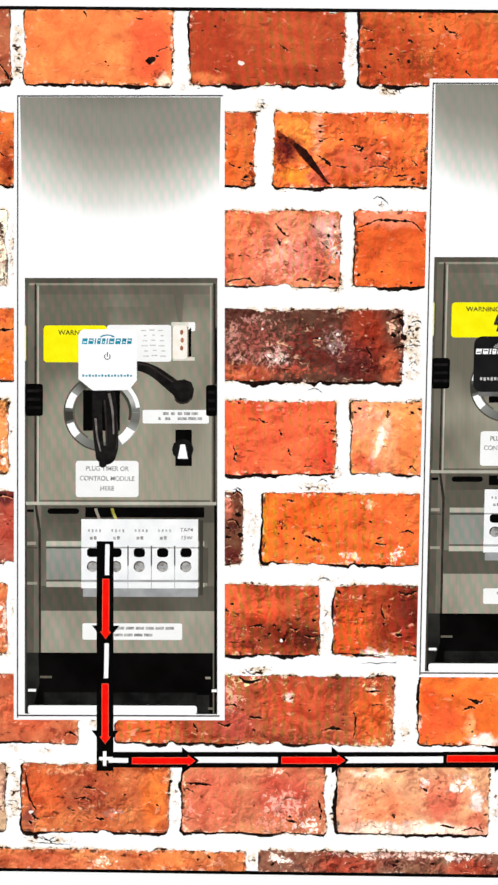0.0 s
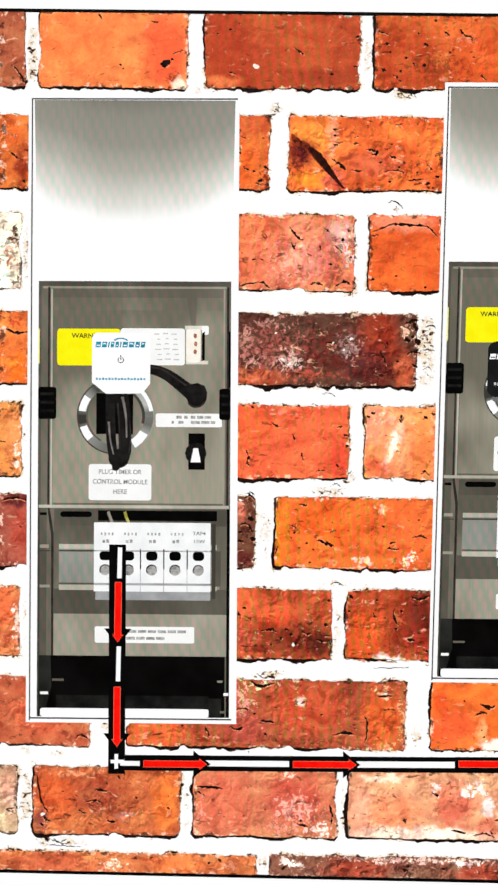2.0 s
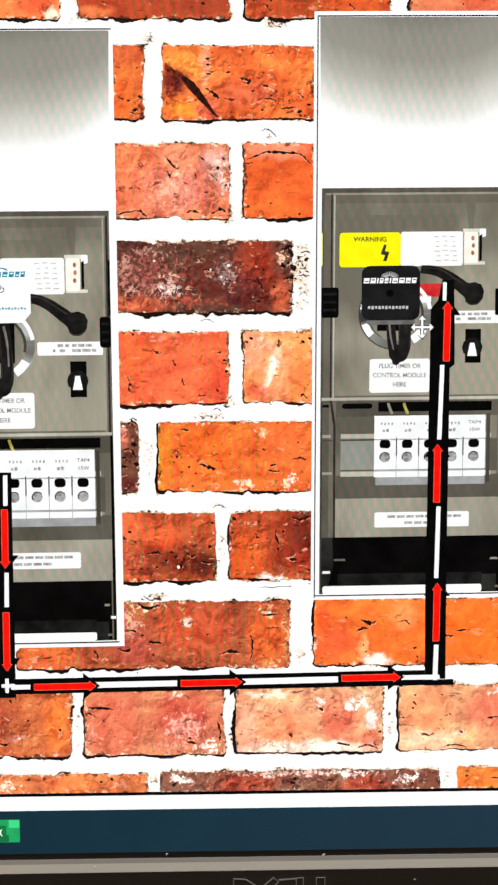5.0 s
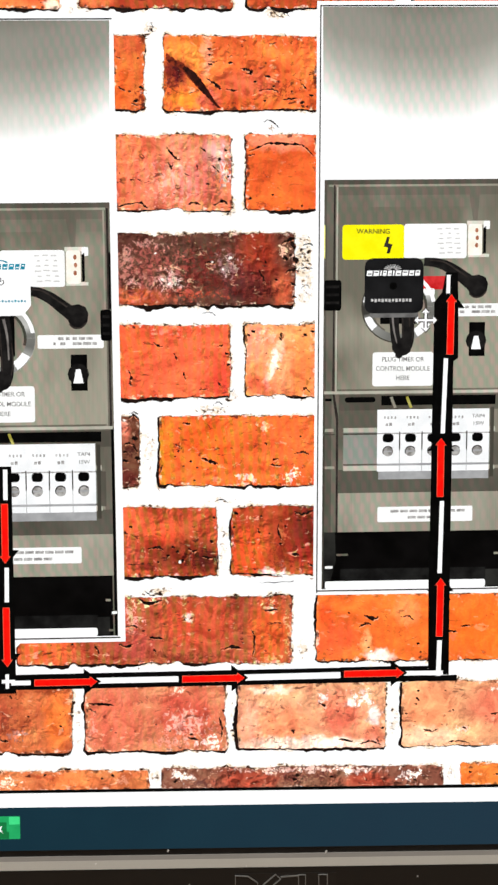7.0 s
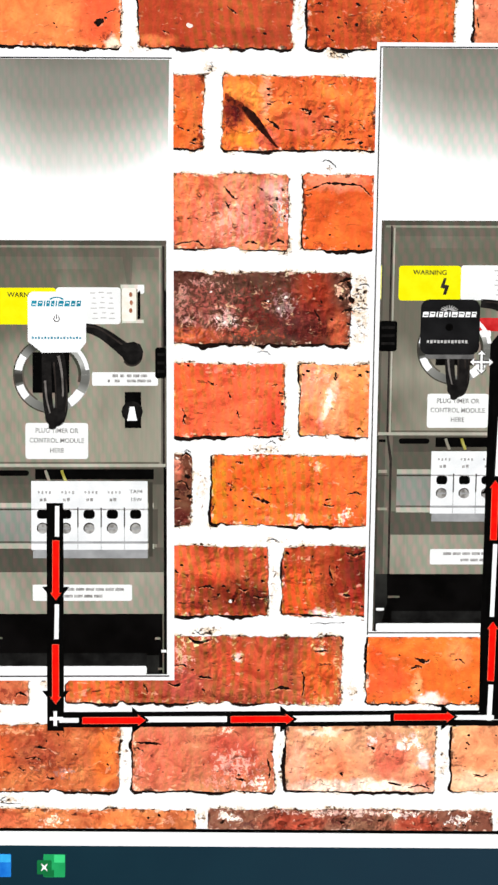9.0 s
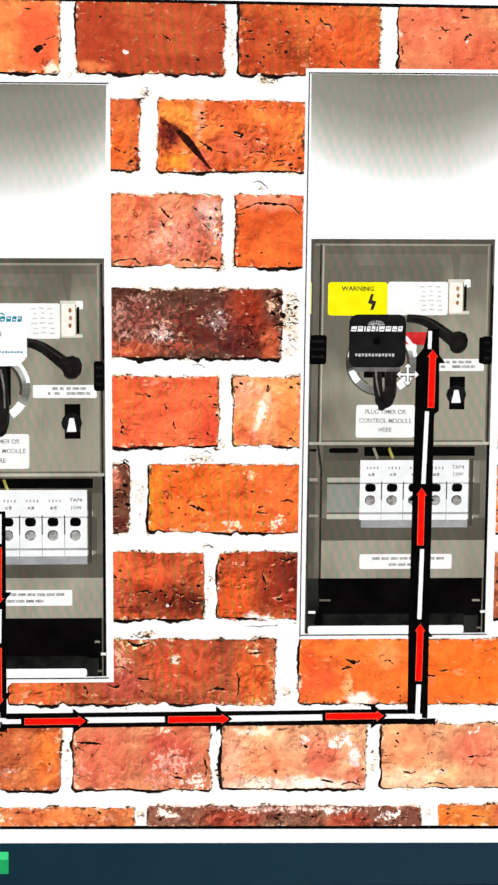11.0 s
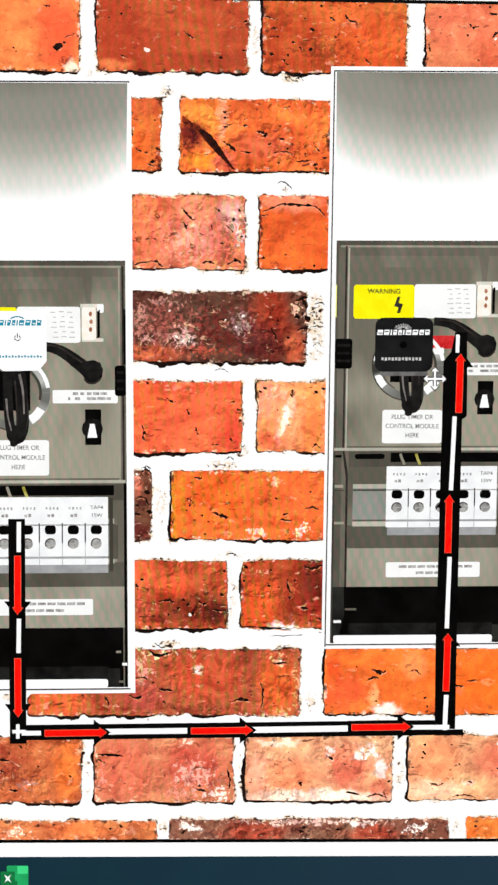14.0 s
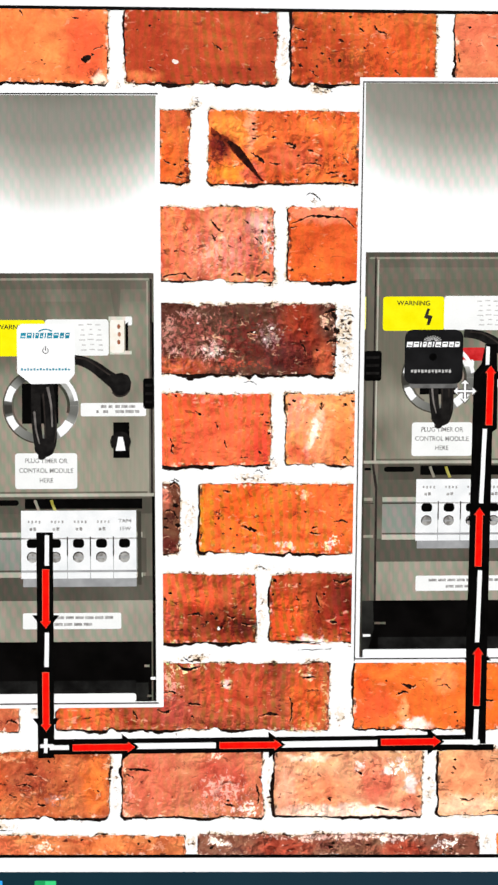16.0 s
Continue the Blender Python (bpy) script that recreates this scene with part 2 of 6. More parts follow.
def wood_material():
    n = Nodes("desk_wood")
    f = n.noise(n.millimetres((0.02, 0.35, 0.35)), 0.5, 6.0, 0.6, 0.8)
    n.put(n.shader, "Base Color", n.mix(f, (0.13, 0.07, 0.035, 1), (0.3, 0.18, 0.1, 1)))
    n.put(n.shader, "Roughness", n.maths("MULTIPLY_ADD", f, 0.2, 0.35))
    return n.mat


WHITE = display("display_white", (255, 255, 255), (255, 255, 255), fine=0.0)
BLACK = display("display_black", (1, 1, 1), (6, 6, 6))
# deep shade at the foot of the boxes, put into the colours
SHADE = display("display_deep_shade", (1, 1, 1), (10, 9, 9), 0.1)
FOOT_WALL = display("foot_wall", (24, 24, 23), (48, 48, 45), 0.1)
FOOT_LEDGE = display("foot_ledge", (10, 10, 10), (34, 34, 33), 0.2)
INK = display("display_ink", (38, 32, 30), (60, 54, 50))
MID_INK = display("display_mid_ink", (132, 129, 127), (204, 202, 200), 1.5)
PALE_INK = display("display_pale_ink", (188, 186, 184), (212, 210, 208), 0.8)
RED = display("arrow_red", (250, 10, 8), (255, 26, 10), 0.6)
RED_EDGE = display("arrow_red_edge", (255, 96, 70), (255, 120, 90))
YELLOW = display("label_yellow", (252, 240, 6), (255, 250, 20))
YELLOW_PALE = display("label_yellow_edge", (240, 234, 110), (250, 246, 150))
LABEL = display("label_white", (255, 255, 253), (246, 247, 245), 0.12)
TEAL = display("logo_teal", (30, 132, 158), (52, 160, 186))
RUBBER = display("cable_black", (16, 15, 15), (34, 32, 31), 0.4)
# paler rubber for the sheen painted on the cords
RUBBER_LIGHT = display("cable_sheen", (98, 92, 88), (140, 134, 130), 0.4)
CHROME_MID = display("ring_chrome_mid", (150, 147, 140), (196, 193, 188), 0.25)
STEEL = brushed("panel_steel", (108, 104, 94), (156, 151, 139), 1.0)
# darker and paler steels that paint shade and glints inside the boxes
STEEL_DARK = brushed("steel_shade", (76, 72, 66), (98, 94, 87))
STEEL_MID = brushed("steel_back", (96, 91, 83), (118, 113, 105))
STEEL_BAY = brushed("steel_bay", (92, 88, 80), (140, 135, 125), 0.9)
STEEL_TOP = brushed("steel_top_shade", (104, 99, 90), (132, 127, 117))
STEEL_PALE = brushed("steel_pale", (140, 135, 125), (166, 161, 151))
STEEL_EDGE = brushed("steel_edge", (196, 192, 184), (226, 223, 217))
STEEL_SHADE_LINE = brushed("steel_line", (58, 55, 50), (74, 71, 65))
STEEL_LIP = brushed("steel_lip", (168, 164, 155), (196, 192, 184))
LETTER = display("label_letter", (84, 80, 78), (176, 174, 172), 1.6)
RAIL = brushed("rail_zinc", (126, 127, 124), (154, 155, 152))
TERMINAL = display("terminal_white", (240, 242, 243), (255, 255, 255), 0.18)
TERMINAL_GREY = display("terminal_grey", (150, 151, 152), (176, 176, 177), 0.2)
SCREW = display("screw_grey", (120, 116, 112), (190, 188, 184), 0.7)
BEIGE = display("connector_cream", (250, 240, 222), (255, 252, 244), 0.4)
BROWN = display("connector_brown", (150, 88, 62), (196, 138, 110), 0.6)
WIRE = display("wire_green_yellow", (150, 140, 40), (196, 190, 110), 0.5)
PLUG_RED = display("plug_red", (190, 24, 26), (226, 60, 62), 0.3)
RELAY = display("relay_black", (17, 17, 18), (30, 30, 31), 0.12)
RELAY_EDGE = display("relay_edge", (84, 83, 82), (120, 119, 117), 0.3)
BLUE = display("icon_blue", (24, 110, 210), (40, 140, 232))
BLUE_LIGHT = display("icon_light_blue", (52, 176, 242), (70, 190, 250))
GREEN = display("icon_green", (20, 112, 60), (26, 128, 70))
GREEN_MID = display("icon_mid_green", (32, 160, 92), (40, 174, 102))
GREEN_LIGHT = display("icon_light_green", (60, 214, 128), (74, 226, 142))


def ring_material():
    """The displayed chrome ring: bright and dark reflections painted round the circle."""
    n = Nodes("ring_chrome_face")
    gen = n.add("ShaderNodeSeparateXYZ", Vector=n.tree.nodes.new("ShaderNodeTexCoord").outputs["Generated"]).outputs
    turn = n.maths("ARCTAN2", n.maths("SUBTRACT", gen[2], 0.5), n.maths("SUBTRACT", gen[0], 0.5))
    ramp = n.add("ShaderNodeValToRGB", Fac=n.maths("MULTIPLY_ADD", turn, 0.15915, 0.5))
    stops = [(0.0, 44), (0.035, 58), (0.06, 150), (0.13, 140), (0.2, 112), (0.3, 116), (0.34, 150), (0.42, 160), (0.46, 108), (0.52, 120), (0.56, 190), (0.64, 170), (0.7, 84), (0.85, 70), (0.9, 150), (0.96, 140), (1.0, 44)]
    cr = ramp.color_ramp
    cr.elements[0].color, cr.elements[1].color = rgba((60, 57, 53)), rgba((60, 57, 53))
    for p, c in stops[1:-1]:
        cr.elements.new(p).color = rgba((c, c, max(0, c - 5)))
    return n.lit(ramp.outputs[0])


RING = ring_material()
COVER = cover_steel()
CRUST = crust_material()
MORTAR = mortar_material()
# near-black for the painted brick shadows, and for cracks and pits
SHADOW_CRACK = display("brick_shadow_crack", (10, 6, 5), (40, 24, 19), 0.7)

def taskbar_material():
    n = Nodes("taskbar_blue")
    gen = n.add("ShaderNodeSeparateXYZ", Vector=n.tree.nodes.new("ShaderNodeTexCoord").outputs["Generated"]).outputs
    base = n.mix(n.smooth(gen[0], 0.3, 0.68), rgba((17, 46, 58)), rgba((33, 53, 68)))
    return n.lit(n.mix(n.smooth(n.noise(n.millimetres(), 0.05, 2.0), 0.3, 0.7, 0, 0.25), base, rgba((27, 58, 70))))


TASKBAR = taskbar_material()
BEZEL = solid("bezel_plastic", (0.011, 0.0095, 0.008), 0.5, 0, 0.12)
TRIM = solid("trim_plastic", (0.54, 0.51, 0.46), 0.42, 0, 0.06, 0.1)
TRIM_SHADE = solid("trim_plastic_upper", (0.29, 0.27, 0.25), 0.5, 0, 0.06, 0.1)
GAP = solid("panel_gap", (0.003, 0.003, 0.003), 0.6)
BADGE = solid("badge_chrome", (0.3, 0.3, 0.29), 0.35, 0.35)
BADGE_FACE = solid("badge_face", (0.03, 0.028, 0.026), 0.3, 0.4)
STAND = solid("stand_plastic", (0.02, 0.02, 0.021), 0.45, 0, 0.1)
WOOD = wood_material()
PAINT = solid("wall_paint", (0.62, 0.6, 0.55), 0.8, 0, 0.1, 0.06, 0.02)
CEILING = solid("ceiling_paint", (0.78, 0.78, 0.76), 0.85, 0, 0.1, 0.04, 0.02)
CARPET = solid("carpet", (0.09, 0.095, 0.1), 0.95, 0, 0.5, 0.4, 0.3)
LAMP_WHITE = solid("lamp_enamel", (0.8, 0.8, 0.78), 0.4)


# ------------------------------------------------------------------ builders
def link(name, bm, material, parent=None, label=""):
    mesh = bpy.data.meshes.new(name)
    bm.normal_update()
    bm.to_mesh(mesh)
    bm.free()
    mesh.materials.append(material)
    ob = new(name, mesh)
    ob.parent = parent
    return tagged(ob, label)


part = link


def prism(bm, points, low, high):
    """A flat solid on the screen: outline in millimetres (x, z), from low to high millimetres in front of the glass."""
    area = sum(a[0] * b[1] - b[0] * a[1] for a, b in zip(points, points[1:] + points[:1]))
    if area < 0:
        points = points[::-1]
    front = [bm.verts.new((x / 1000, -high / 1000, z / 1000)) for x, z in points]
    back = [bm.verts.new((x / 1000, -low / 1000, z / 1000)) for x, z in points]
    bm.faces.new(front)
    bm.faces.new(back[::-1])
    for i in range(len(points)):
        j = (i + 1) % len(points)
        bm.faces.new((front[j], front[i], back[i], back[j]))


def flat(name, points, low, high, material, parent=None, label=""):
    bm = bmesh.new()
    prism(bm, points, low, high)
    return part(name, bm, material, parent, label)


def box(bm, x0, y0, z0, x1, y1, z1, bevel=0.0):
    """A box in metres with softened edges."""
    made = bmesh.ops.create_cube(bm, size=1.0, matrix=Matrix.Translation(((x0 + x1) / 2, (y0 + y1) / 2, (z0 + z1) / 2)) @ Matrix.Diagonal((x1 - x0, y1 - y0, z1 - z0, 1)))
    if bevel:
        edges = list({e for v in made["verts"] for e in v.link_edges})
        bmesh.ops.bevel(bm, geom=edges, offset=bevel, segments=2, affect="EDGES", profile=0.6)


def solid_box(name, dims, material, parent=None, bevel=0.0, label=""):
    bm = bmesh.new()
    box(bm, *dims, bevel)
    return part(name, bm, material, parent, label)


def rounded(x0, z0, x1, z1, r, steps=4):
    pts = []
    for cx, cz, a in ((x1 - r, z1 - r, 0), (x0 + r, z1 - r, 90), (x0 + r, z0 + r, 180), (x1 - r, z0 + r, 270)):
        for i in range(steps + 1):
            b = radians(a + 90 * i / steps)
            pts.append((cx + r * math.cos(b), cz + r * math.sin(b)))
    return pts


def disc(cx, cz, rx, rz=None, steps=28):
    rz = rx if rz is None else rz
    return [(cx + rx * math.cos(2 * math.pi * i / steps), cz + rz * math.sin(2 * math.pi * i / steps)) for i in range(steps)]


def arc_band(cx, cz, r0, r1, a0, a1, steps=14, squeeze=1.0):
    out = [(cx + r1 * math.cos(radians(a0 + (a1 - a0) * i / steps)), cz + squeeze * r1 * math.sin(radians(a0 + (a1 - a0) * i / steps))) for i in range(steps + 1)]
    back = [(cx + r0 * math.cos(radians(a0 + (a1 - a0) * i / steps)), cz + squeeze * r0 * math.sin(radians(a0 + (a1 - a0) * i / steps))) for i in range(steps + 1)]
    return out + back[::-1]


def curve(points, steps=6):
    """Catmull-Rom through points."""
    out = []
    p = [points[0], *points, points[-1]]
    for i in range(1, len(p) - 2):
        for k in range(steps):
            t = k / steps
            out.append(tuple(0.5 * (2 * p[i][c] + (p[i + 1][c] - p[i - 1][c]) * t + (2 * p[i - 1][c] - 5 * p[i][c] + 4 * p[i + 1][c] - p[i + 2][c]) * t * t
                                    + (3 * p[i][c] - p[i - 1][c] - 3 * p[i + 1][c] + p[i + 2][c]) * t ** 3) for c in (0, 1)))
    return out + [points[-1]]


def band(points, width, taper=1.0):
    """The outline of a stroke of that width along points."""
    left, right = [], []
    for i, (x, z) in enumerate(points):
        a, b = points[max(0, i - 1)], points[min(len(points) - 1, i + 1)]
        d = math.hypot(b[0] - a[0], b[1] - a[1]) or 1
        w = width / 2 * (1 + (taper - 1) * i / max(1, len(points) - 1))
        nx, nz = -(b[1] - a[1]) / d * w, (b[0] - a[0]) / d * w
        left.append((x + nx, z + nz))
        right.append((x - nx, z - nz))
    return left + right[::-1]


def blob(rng, cx, cz, rx, rz, turn=0.0, n=9, rough=0.35):
    pts = []
    for i in range(n):
        a = 2 * math.pi * i / n
        k = 1 + rng.uniform(-rough, rough)
        x, z = rx * k * math.cos(a), rz * k * math.sin(a)
        pts.append((cx + x * math.cos(turn) - z * math.sin(turn), cz + x * math.sin(turn) + z * math.cos(turn)))
    return pts


def words(name, text, cx, cz, size, high, material, parent, squeeze=1.0, turn=0.0):
    """Lettering as a thin mesh, centred on (cx, cz)."""
    data = bpy.data.curves.new(name, "FONT")
    data.body, data.size, data.align_x, data.align_y, data.extrude = text, size / 1000, "CENTER", "CENTER", 0.00001
    data.offset = size * 0.000014
    holder = bpy.data.objects.new(name, data)
    scene.collection.objects.link(holder)
    mesh = bpy.data.meshes.new_from_object(holder)
    bpy.data.objects.remove(holder)
    mesh.transform(pose(cx / 1000, -high / 1000, cz / 1000, 90, 0, 0) @ Matrix.Rotation(radians(turn), 4, "Z") @ Matrix.Diagonal((squeeze, 1, 1, 1)))
    mesh.materials.clear()
    mesh.materials.append(material)
    ob = new(name, mesh)
    ob.parent = parent
    return ob


def empty(name, label, category, group=""):
    return tagged(new(name), label, category, group)


# ------------------------------------------------------------------ the room, plain and closed
def slab(name, dims, material, label, category):
    return tagged(solid_box(name, dims, material, None, 0.0, label), "", category, "", "structure")


slab("floor", (-2.1, -3.1, -0.1, 2.1, 1.1, 0.0), CARPET, "dark grey carpet floor of the office", "floor")
slab("ceiling", (-2.1, -3.1, 2.6, 2.1, 1.1, 2.7), CEILING, "white painted office ceiling", "ceiling")
slab("wall_north", (-2.1, 0.6, 0.0, 2.1, 0.7, 2.6), PAINT, "plain pale office wall behind the desk", "wall")
slab("wall_south", (-2.1, -2.8, 0.0, 2.1, -2.7, 2.6), PAINT, "plain pale office wall", "wall")
slab("wall_east", (1.9, -2.7, 0.0, 2.0, 0.6, 2.6), PAINT, "plain pale office wall", "wall")
slab("wall_west", (-2.0, -2.7, 0.0, -1.9, 0.6, 2.6), PAINT, "plain pale office wall", "wall")

# unseen fixture, made up to hold the added lamp
fixture = empty("added_ceiling_light", "white rectangular ceiling light, unseen, added to go with the room's lamp", "ceiling light")
bm = bmesh.new()
for d in ((-0.7, -1.04, 2.54, 0.5, -1.0, 2.6), (-0.7, -0.5, 2.54, 0.5, -0.46, 2.6), (-0.7, -1.0, 2.54, -0.66, -0.5, 2.6), (0.46, -1.0, 2.54, 0.5, -0.5, 2.6)):
    box(bm, *d, 0.003)
part("frame", bm, LAMP_WHITE, fixture)

desk = empty("desk", "brown wooden office desk under the monitor", "desk")
solid_box("desktop", (-0.85, -0.45, 0.715, 0.8, 0.4, 0.74), WOOD, desk, 0.003)
for x in (-0.8, 0.71):
    for y in (-0.42, 0.33):
        solid_box("leg", (x, y, 0.0, x + 0.05, y + 0.05, 0.715), STAND, desk, 0.003)

# ------------------------------------------------------------------ the monitor
MX = -9.5  # centre of the screen, millimetres
X0, X1, Z0, Z1 = MX - 265.7, MX + 265.7, 873.0, 1172.0
monitor = empty("monitor", "black widescreen computer monitor switched on, standing on the desk", "monitor")
flat("display_panel", [(X0, Z0), (X1, Z0), (X1, Z1), (X0, Z1)], -2.0, 0.0, WHITE, monitor, "bright white lit screen area")


def ring(name, outer, inner, low, high, material, label=""):
    """A rectangular frame; inner and outer are (x0, z0, x1, z1)."""
    bm = bmesh.new()
    (a, b, c, d), (e, f, g, h) = outer, inner
    for quad in ([(a, b), (c, b), (g, f), (e, f)], [(c, b), (c, d), (g, h), (g, f)], [(c, d), (a, d), (e, h), (g, h)], [(a, d), (a, b), (e, f), (e, h)]):
        prism(bm, quad, low, high)
    return part(name, bm, material, monitor, label)


def sloped(name, outer, inner, y_outer, y_inner, material, label=""):
    """A chamfer between two rectangles at different depths."""
    bm = bmesh.new()
    (a, b, c, d), (e, f, g, h) = outer, inner
    o = [bm.verts.new((x / 1000, -y_outer / 1000, z / 1000)) for x, z in ((a, b), (c, b), (c, d), (a, d))]
    i = [bm.verts.new((x / 1000, -y_inner / 1000, z / 1000)) for x, z in ((e, f), (g, f), (g, h), (e, h))]
    ob = [bm.verts.new((x / 1000, 0.004, z / 1000)) for x, z in ((a, b), (c, b), (c, d), (a, d))]
    ib = [bm.verts.new((x / 1000, 0.004, z / 1000)) for x, z in ((e, f), (g, f), (g, h), (e, h))]
    for k in range(4):
        m = (k + 1) % 4
        bm.faces.new((o[k], o[m], i[m], i[k]))
        bm.faces.new((i[k], i[m], ib[m], ib[k]))
        bm.faces.new((ob[m], ob[k], ib[k], ib[m]))
        bm.faces.new((o[m], o[k], ob[k], ob[m]))
    return part(name, bm, material, monitor, label)


def grown(m):
    return (X0 - m, Z0 - m, X1 + m, Z1 + m)


for x0, z0, x1, z1 in ((X0 - 1.9, Z0 - 1.9, X1 + 1.9, Z0), (X0 - 1.9, Z1, X1 + 1.9, Z1 + 1.9), (X0 - 1.9, Z0, X0, Z1), (X1, Z0, X1 + 1.9, Z1)):
    flat("panel_gap", [(x0, z0), (x1, z0), (x1, z1), (x0, z1)], -2.0, -0.4, GAP, monitor)
sloped("inner_lip", grown(2.8), grown(1.9), 0.15, -0.2, TRIM_SHADE, "grey-brown plastic lip round the screen")
sloped("trim", grown(4.7), grown(2.8), 0.75, 0.15, TRIM, "lighter grey-brown satin trim strip")
bm = bmesh.new()
for d in ((X0 - 17, Z0 - 22, X1 + 17, Z0 - 4.7), (X0 - 17, Z1 + 4.7, X1 + 17, Z1 + 17), (X0 - 17, Z0 - 4.7, X0 - 4.7, Z1 + 4.7), (X1 + 4.7, Z0 - 4.7, X1 + 17, Z1 + 4.7)):
    box(bm, d[0] / 1000, -0.0006, d[1] / 1000, d[2] / 1000, 0.014, d[3] / 1000, 0.0004)
part("front_bezel", bm, BEZEL, monitor, "matt black plastic front frame")
bm = bmesh.new()
box(bm, (X0 - 15) / 1000, 0.0141, (Z0 - 20) / 1000, (X1 + 15) / 1000, 0.03, (Z1 + 15) / 1000, 0.004)
box(bm, MX / 1000 - 0.17, 0.0301, 0.93, MX / 1000 + 0.17, 0.055, 1.12, 0.012)
part("rear_housing", bm, STAND, monitor)
solid_box("stand_neck", (MX / 1000 - 0.035, 0.056, 0.755, MX / 1000 + 0.035, 0.085, 1.06), STAND, monitor, 0.005)
solid_box("stand_base", (MX / 1000 - 0.13, -0.02, 0.741, MX / 1000 + 0.13, 0.17, 0.755), STAND, monitor, 0.004)
# maker's badge as plain outlined shapes
badge_face = flat("badge", rounded(-22.6, 859.0, 3.6, 866.6, 0.3), 0.5, 0.7, BADGE_FACE, monitor, "maker's badge in dark chrome, plain outlined shapes")


def outline(points, width=0.2, low=0.7, high=1.0):
    flat("badge_outline", band(points + [points[0]], width), low, high, BADGE, badge_face)


outline([(-22.2, 859.4), (-22.2, 866.2), (-19.0, 866.0), (-16.6, 864.4), (-16.2, 861.6), (-17.6, 859.4)])
outline([(-15.4, 863.4), (-11.9, 866.4), (-10.6, 865.2), (-14.2, 862.0)])
outline([(-6.0, 859.4), (-6.0, 866.2), (-4.2, 866.2), (-4.2, 859.4)])
outline([(-0.8, 859.4), (-0.8, 866.2), (1.4, 866.2), (1.4, 859.4)])
flat("badge_outline", band([(-10.6, 865.7), (-6.0, 866.0)], 0.25), 0.7, 0.95, BADGE, badge_face)

dust_rng = random.Random(5)
DUST = solid("dust", (0.75, 0.73, 0.7), 0.9)
for dx, dz, up, size in ((-39.4, 872.4, 0.0, 0.16), (1.1, 871.4, -0.1, 0.22), (1.4, 871.7, -0.1, 0.16), (-57.9, 869.6, 0.5, 0.14), (-19.3, 868.6, 0.72, 0.12), (24.7, 865.2, 0.6, 0.16), (-34.0, 864.0, 0.6, 0.1), (12.0, 862.0, 0.6, 0.1)):
    flat("dust_speck", blob(dust_rng, dx, dz, size * 1.5, size, 0.7, 8, 0.4), up - 0.1, up + 0.12, DUST, monitor)

# ------------------------------------------------------------------ task bar at the foot of the screen
taskbar = tagged(flat("taskbar", [(X0, Z0), (X1, Z0), (X1, 884.2), (X0, 884.2)], 0.005, 0.06, TASKBAR), "dark blue task bar along the foot of the screen", "task bar")


def app_icon(x, dark, mid, light, label):
    """A page with a square badge in front; the badge bears a plain white mark."""
    icon = flat("app_icon", rounded(x + 1.6, 876.1, x + 7.1, 882.0, 0.3), 0.06, 0.09, mid, taskbar, label)
    flat("page_cell", [(x + 4.3, 879.9), (x + 7.0, 879.9), (x + 7.0, 881.9), (x + 4.3, 881.9)], 0.09, 0.12, light, icon)
    flat("page_cell", [(x + 1.7, 876.2), (x + 4.3, 876.2), (x + 4.3, 878.0), (x + 1.7, 878.0)], 0.09, 0.12, dark, icon)
    flat("badge_square", rounded(x, 876.9, x + 3.7, 880.5, 0.3), 0.12, 0.16, dark, icon)
    flat("badge_mark", [(x + 1.85 + (1.2 if k % 2 == 0 else 0.4) * math.cos(radians(45 + 45 * k)), 878.7 + (1.45 if k % 2 == 0 else 0.4) * math.sin(radians(45 + 45 * k))) for k in range(8)], 0.16, 0.18, WHITE, icon)
    return icon


app_icon(-84.2, GREEN, GREEN_MID, GREEN_LIGHT, "green application icon with a white mark")
app_icon(-97.9, BLUE, BLUE, BLUE_LIGHT, "blue application icon with a white mark")


# ------------------------------------------------------------------ the wall picture on the screen
PX0, PX1, PZ0, PZ1 = -146.0, 104.0, 888.1, 1102.9
wall = tagged(flat("brick_wall", [(PX0, PZ0), (PX1, PZ0), (PX1, PZ1), (PX0, PZ1)], 0.005, 0.1, MORTAR),
              "picture of an old red brick wall with wide white mortar, shown on the screen", "brick wall")
bm = bmesh.new()
B = 0.75
for q in ((PX0, PZ0, PX1, PZ0 + B), (PX0, PZ1 - B, PX1, PZ1), (PX0, PZ0 + B, PX0 + B, PZ1 - B), (PX1 - B, PZ0 + B, PX1, PZ1 - B)):
    prism(bm, [(q[0], q[1]), (q[2], q[1]), (q[2], q[3]), (q[0], q[3])], 0.1, 0.34)
part("picture_border", bm, BLACK, wall, "thin black outline of the picture")

crust = bmesh.new()
reach = crust.verts.layers.float.new("reach")


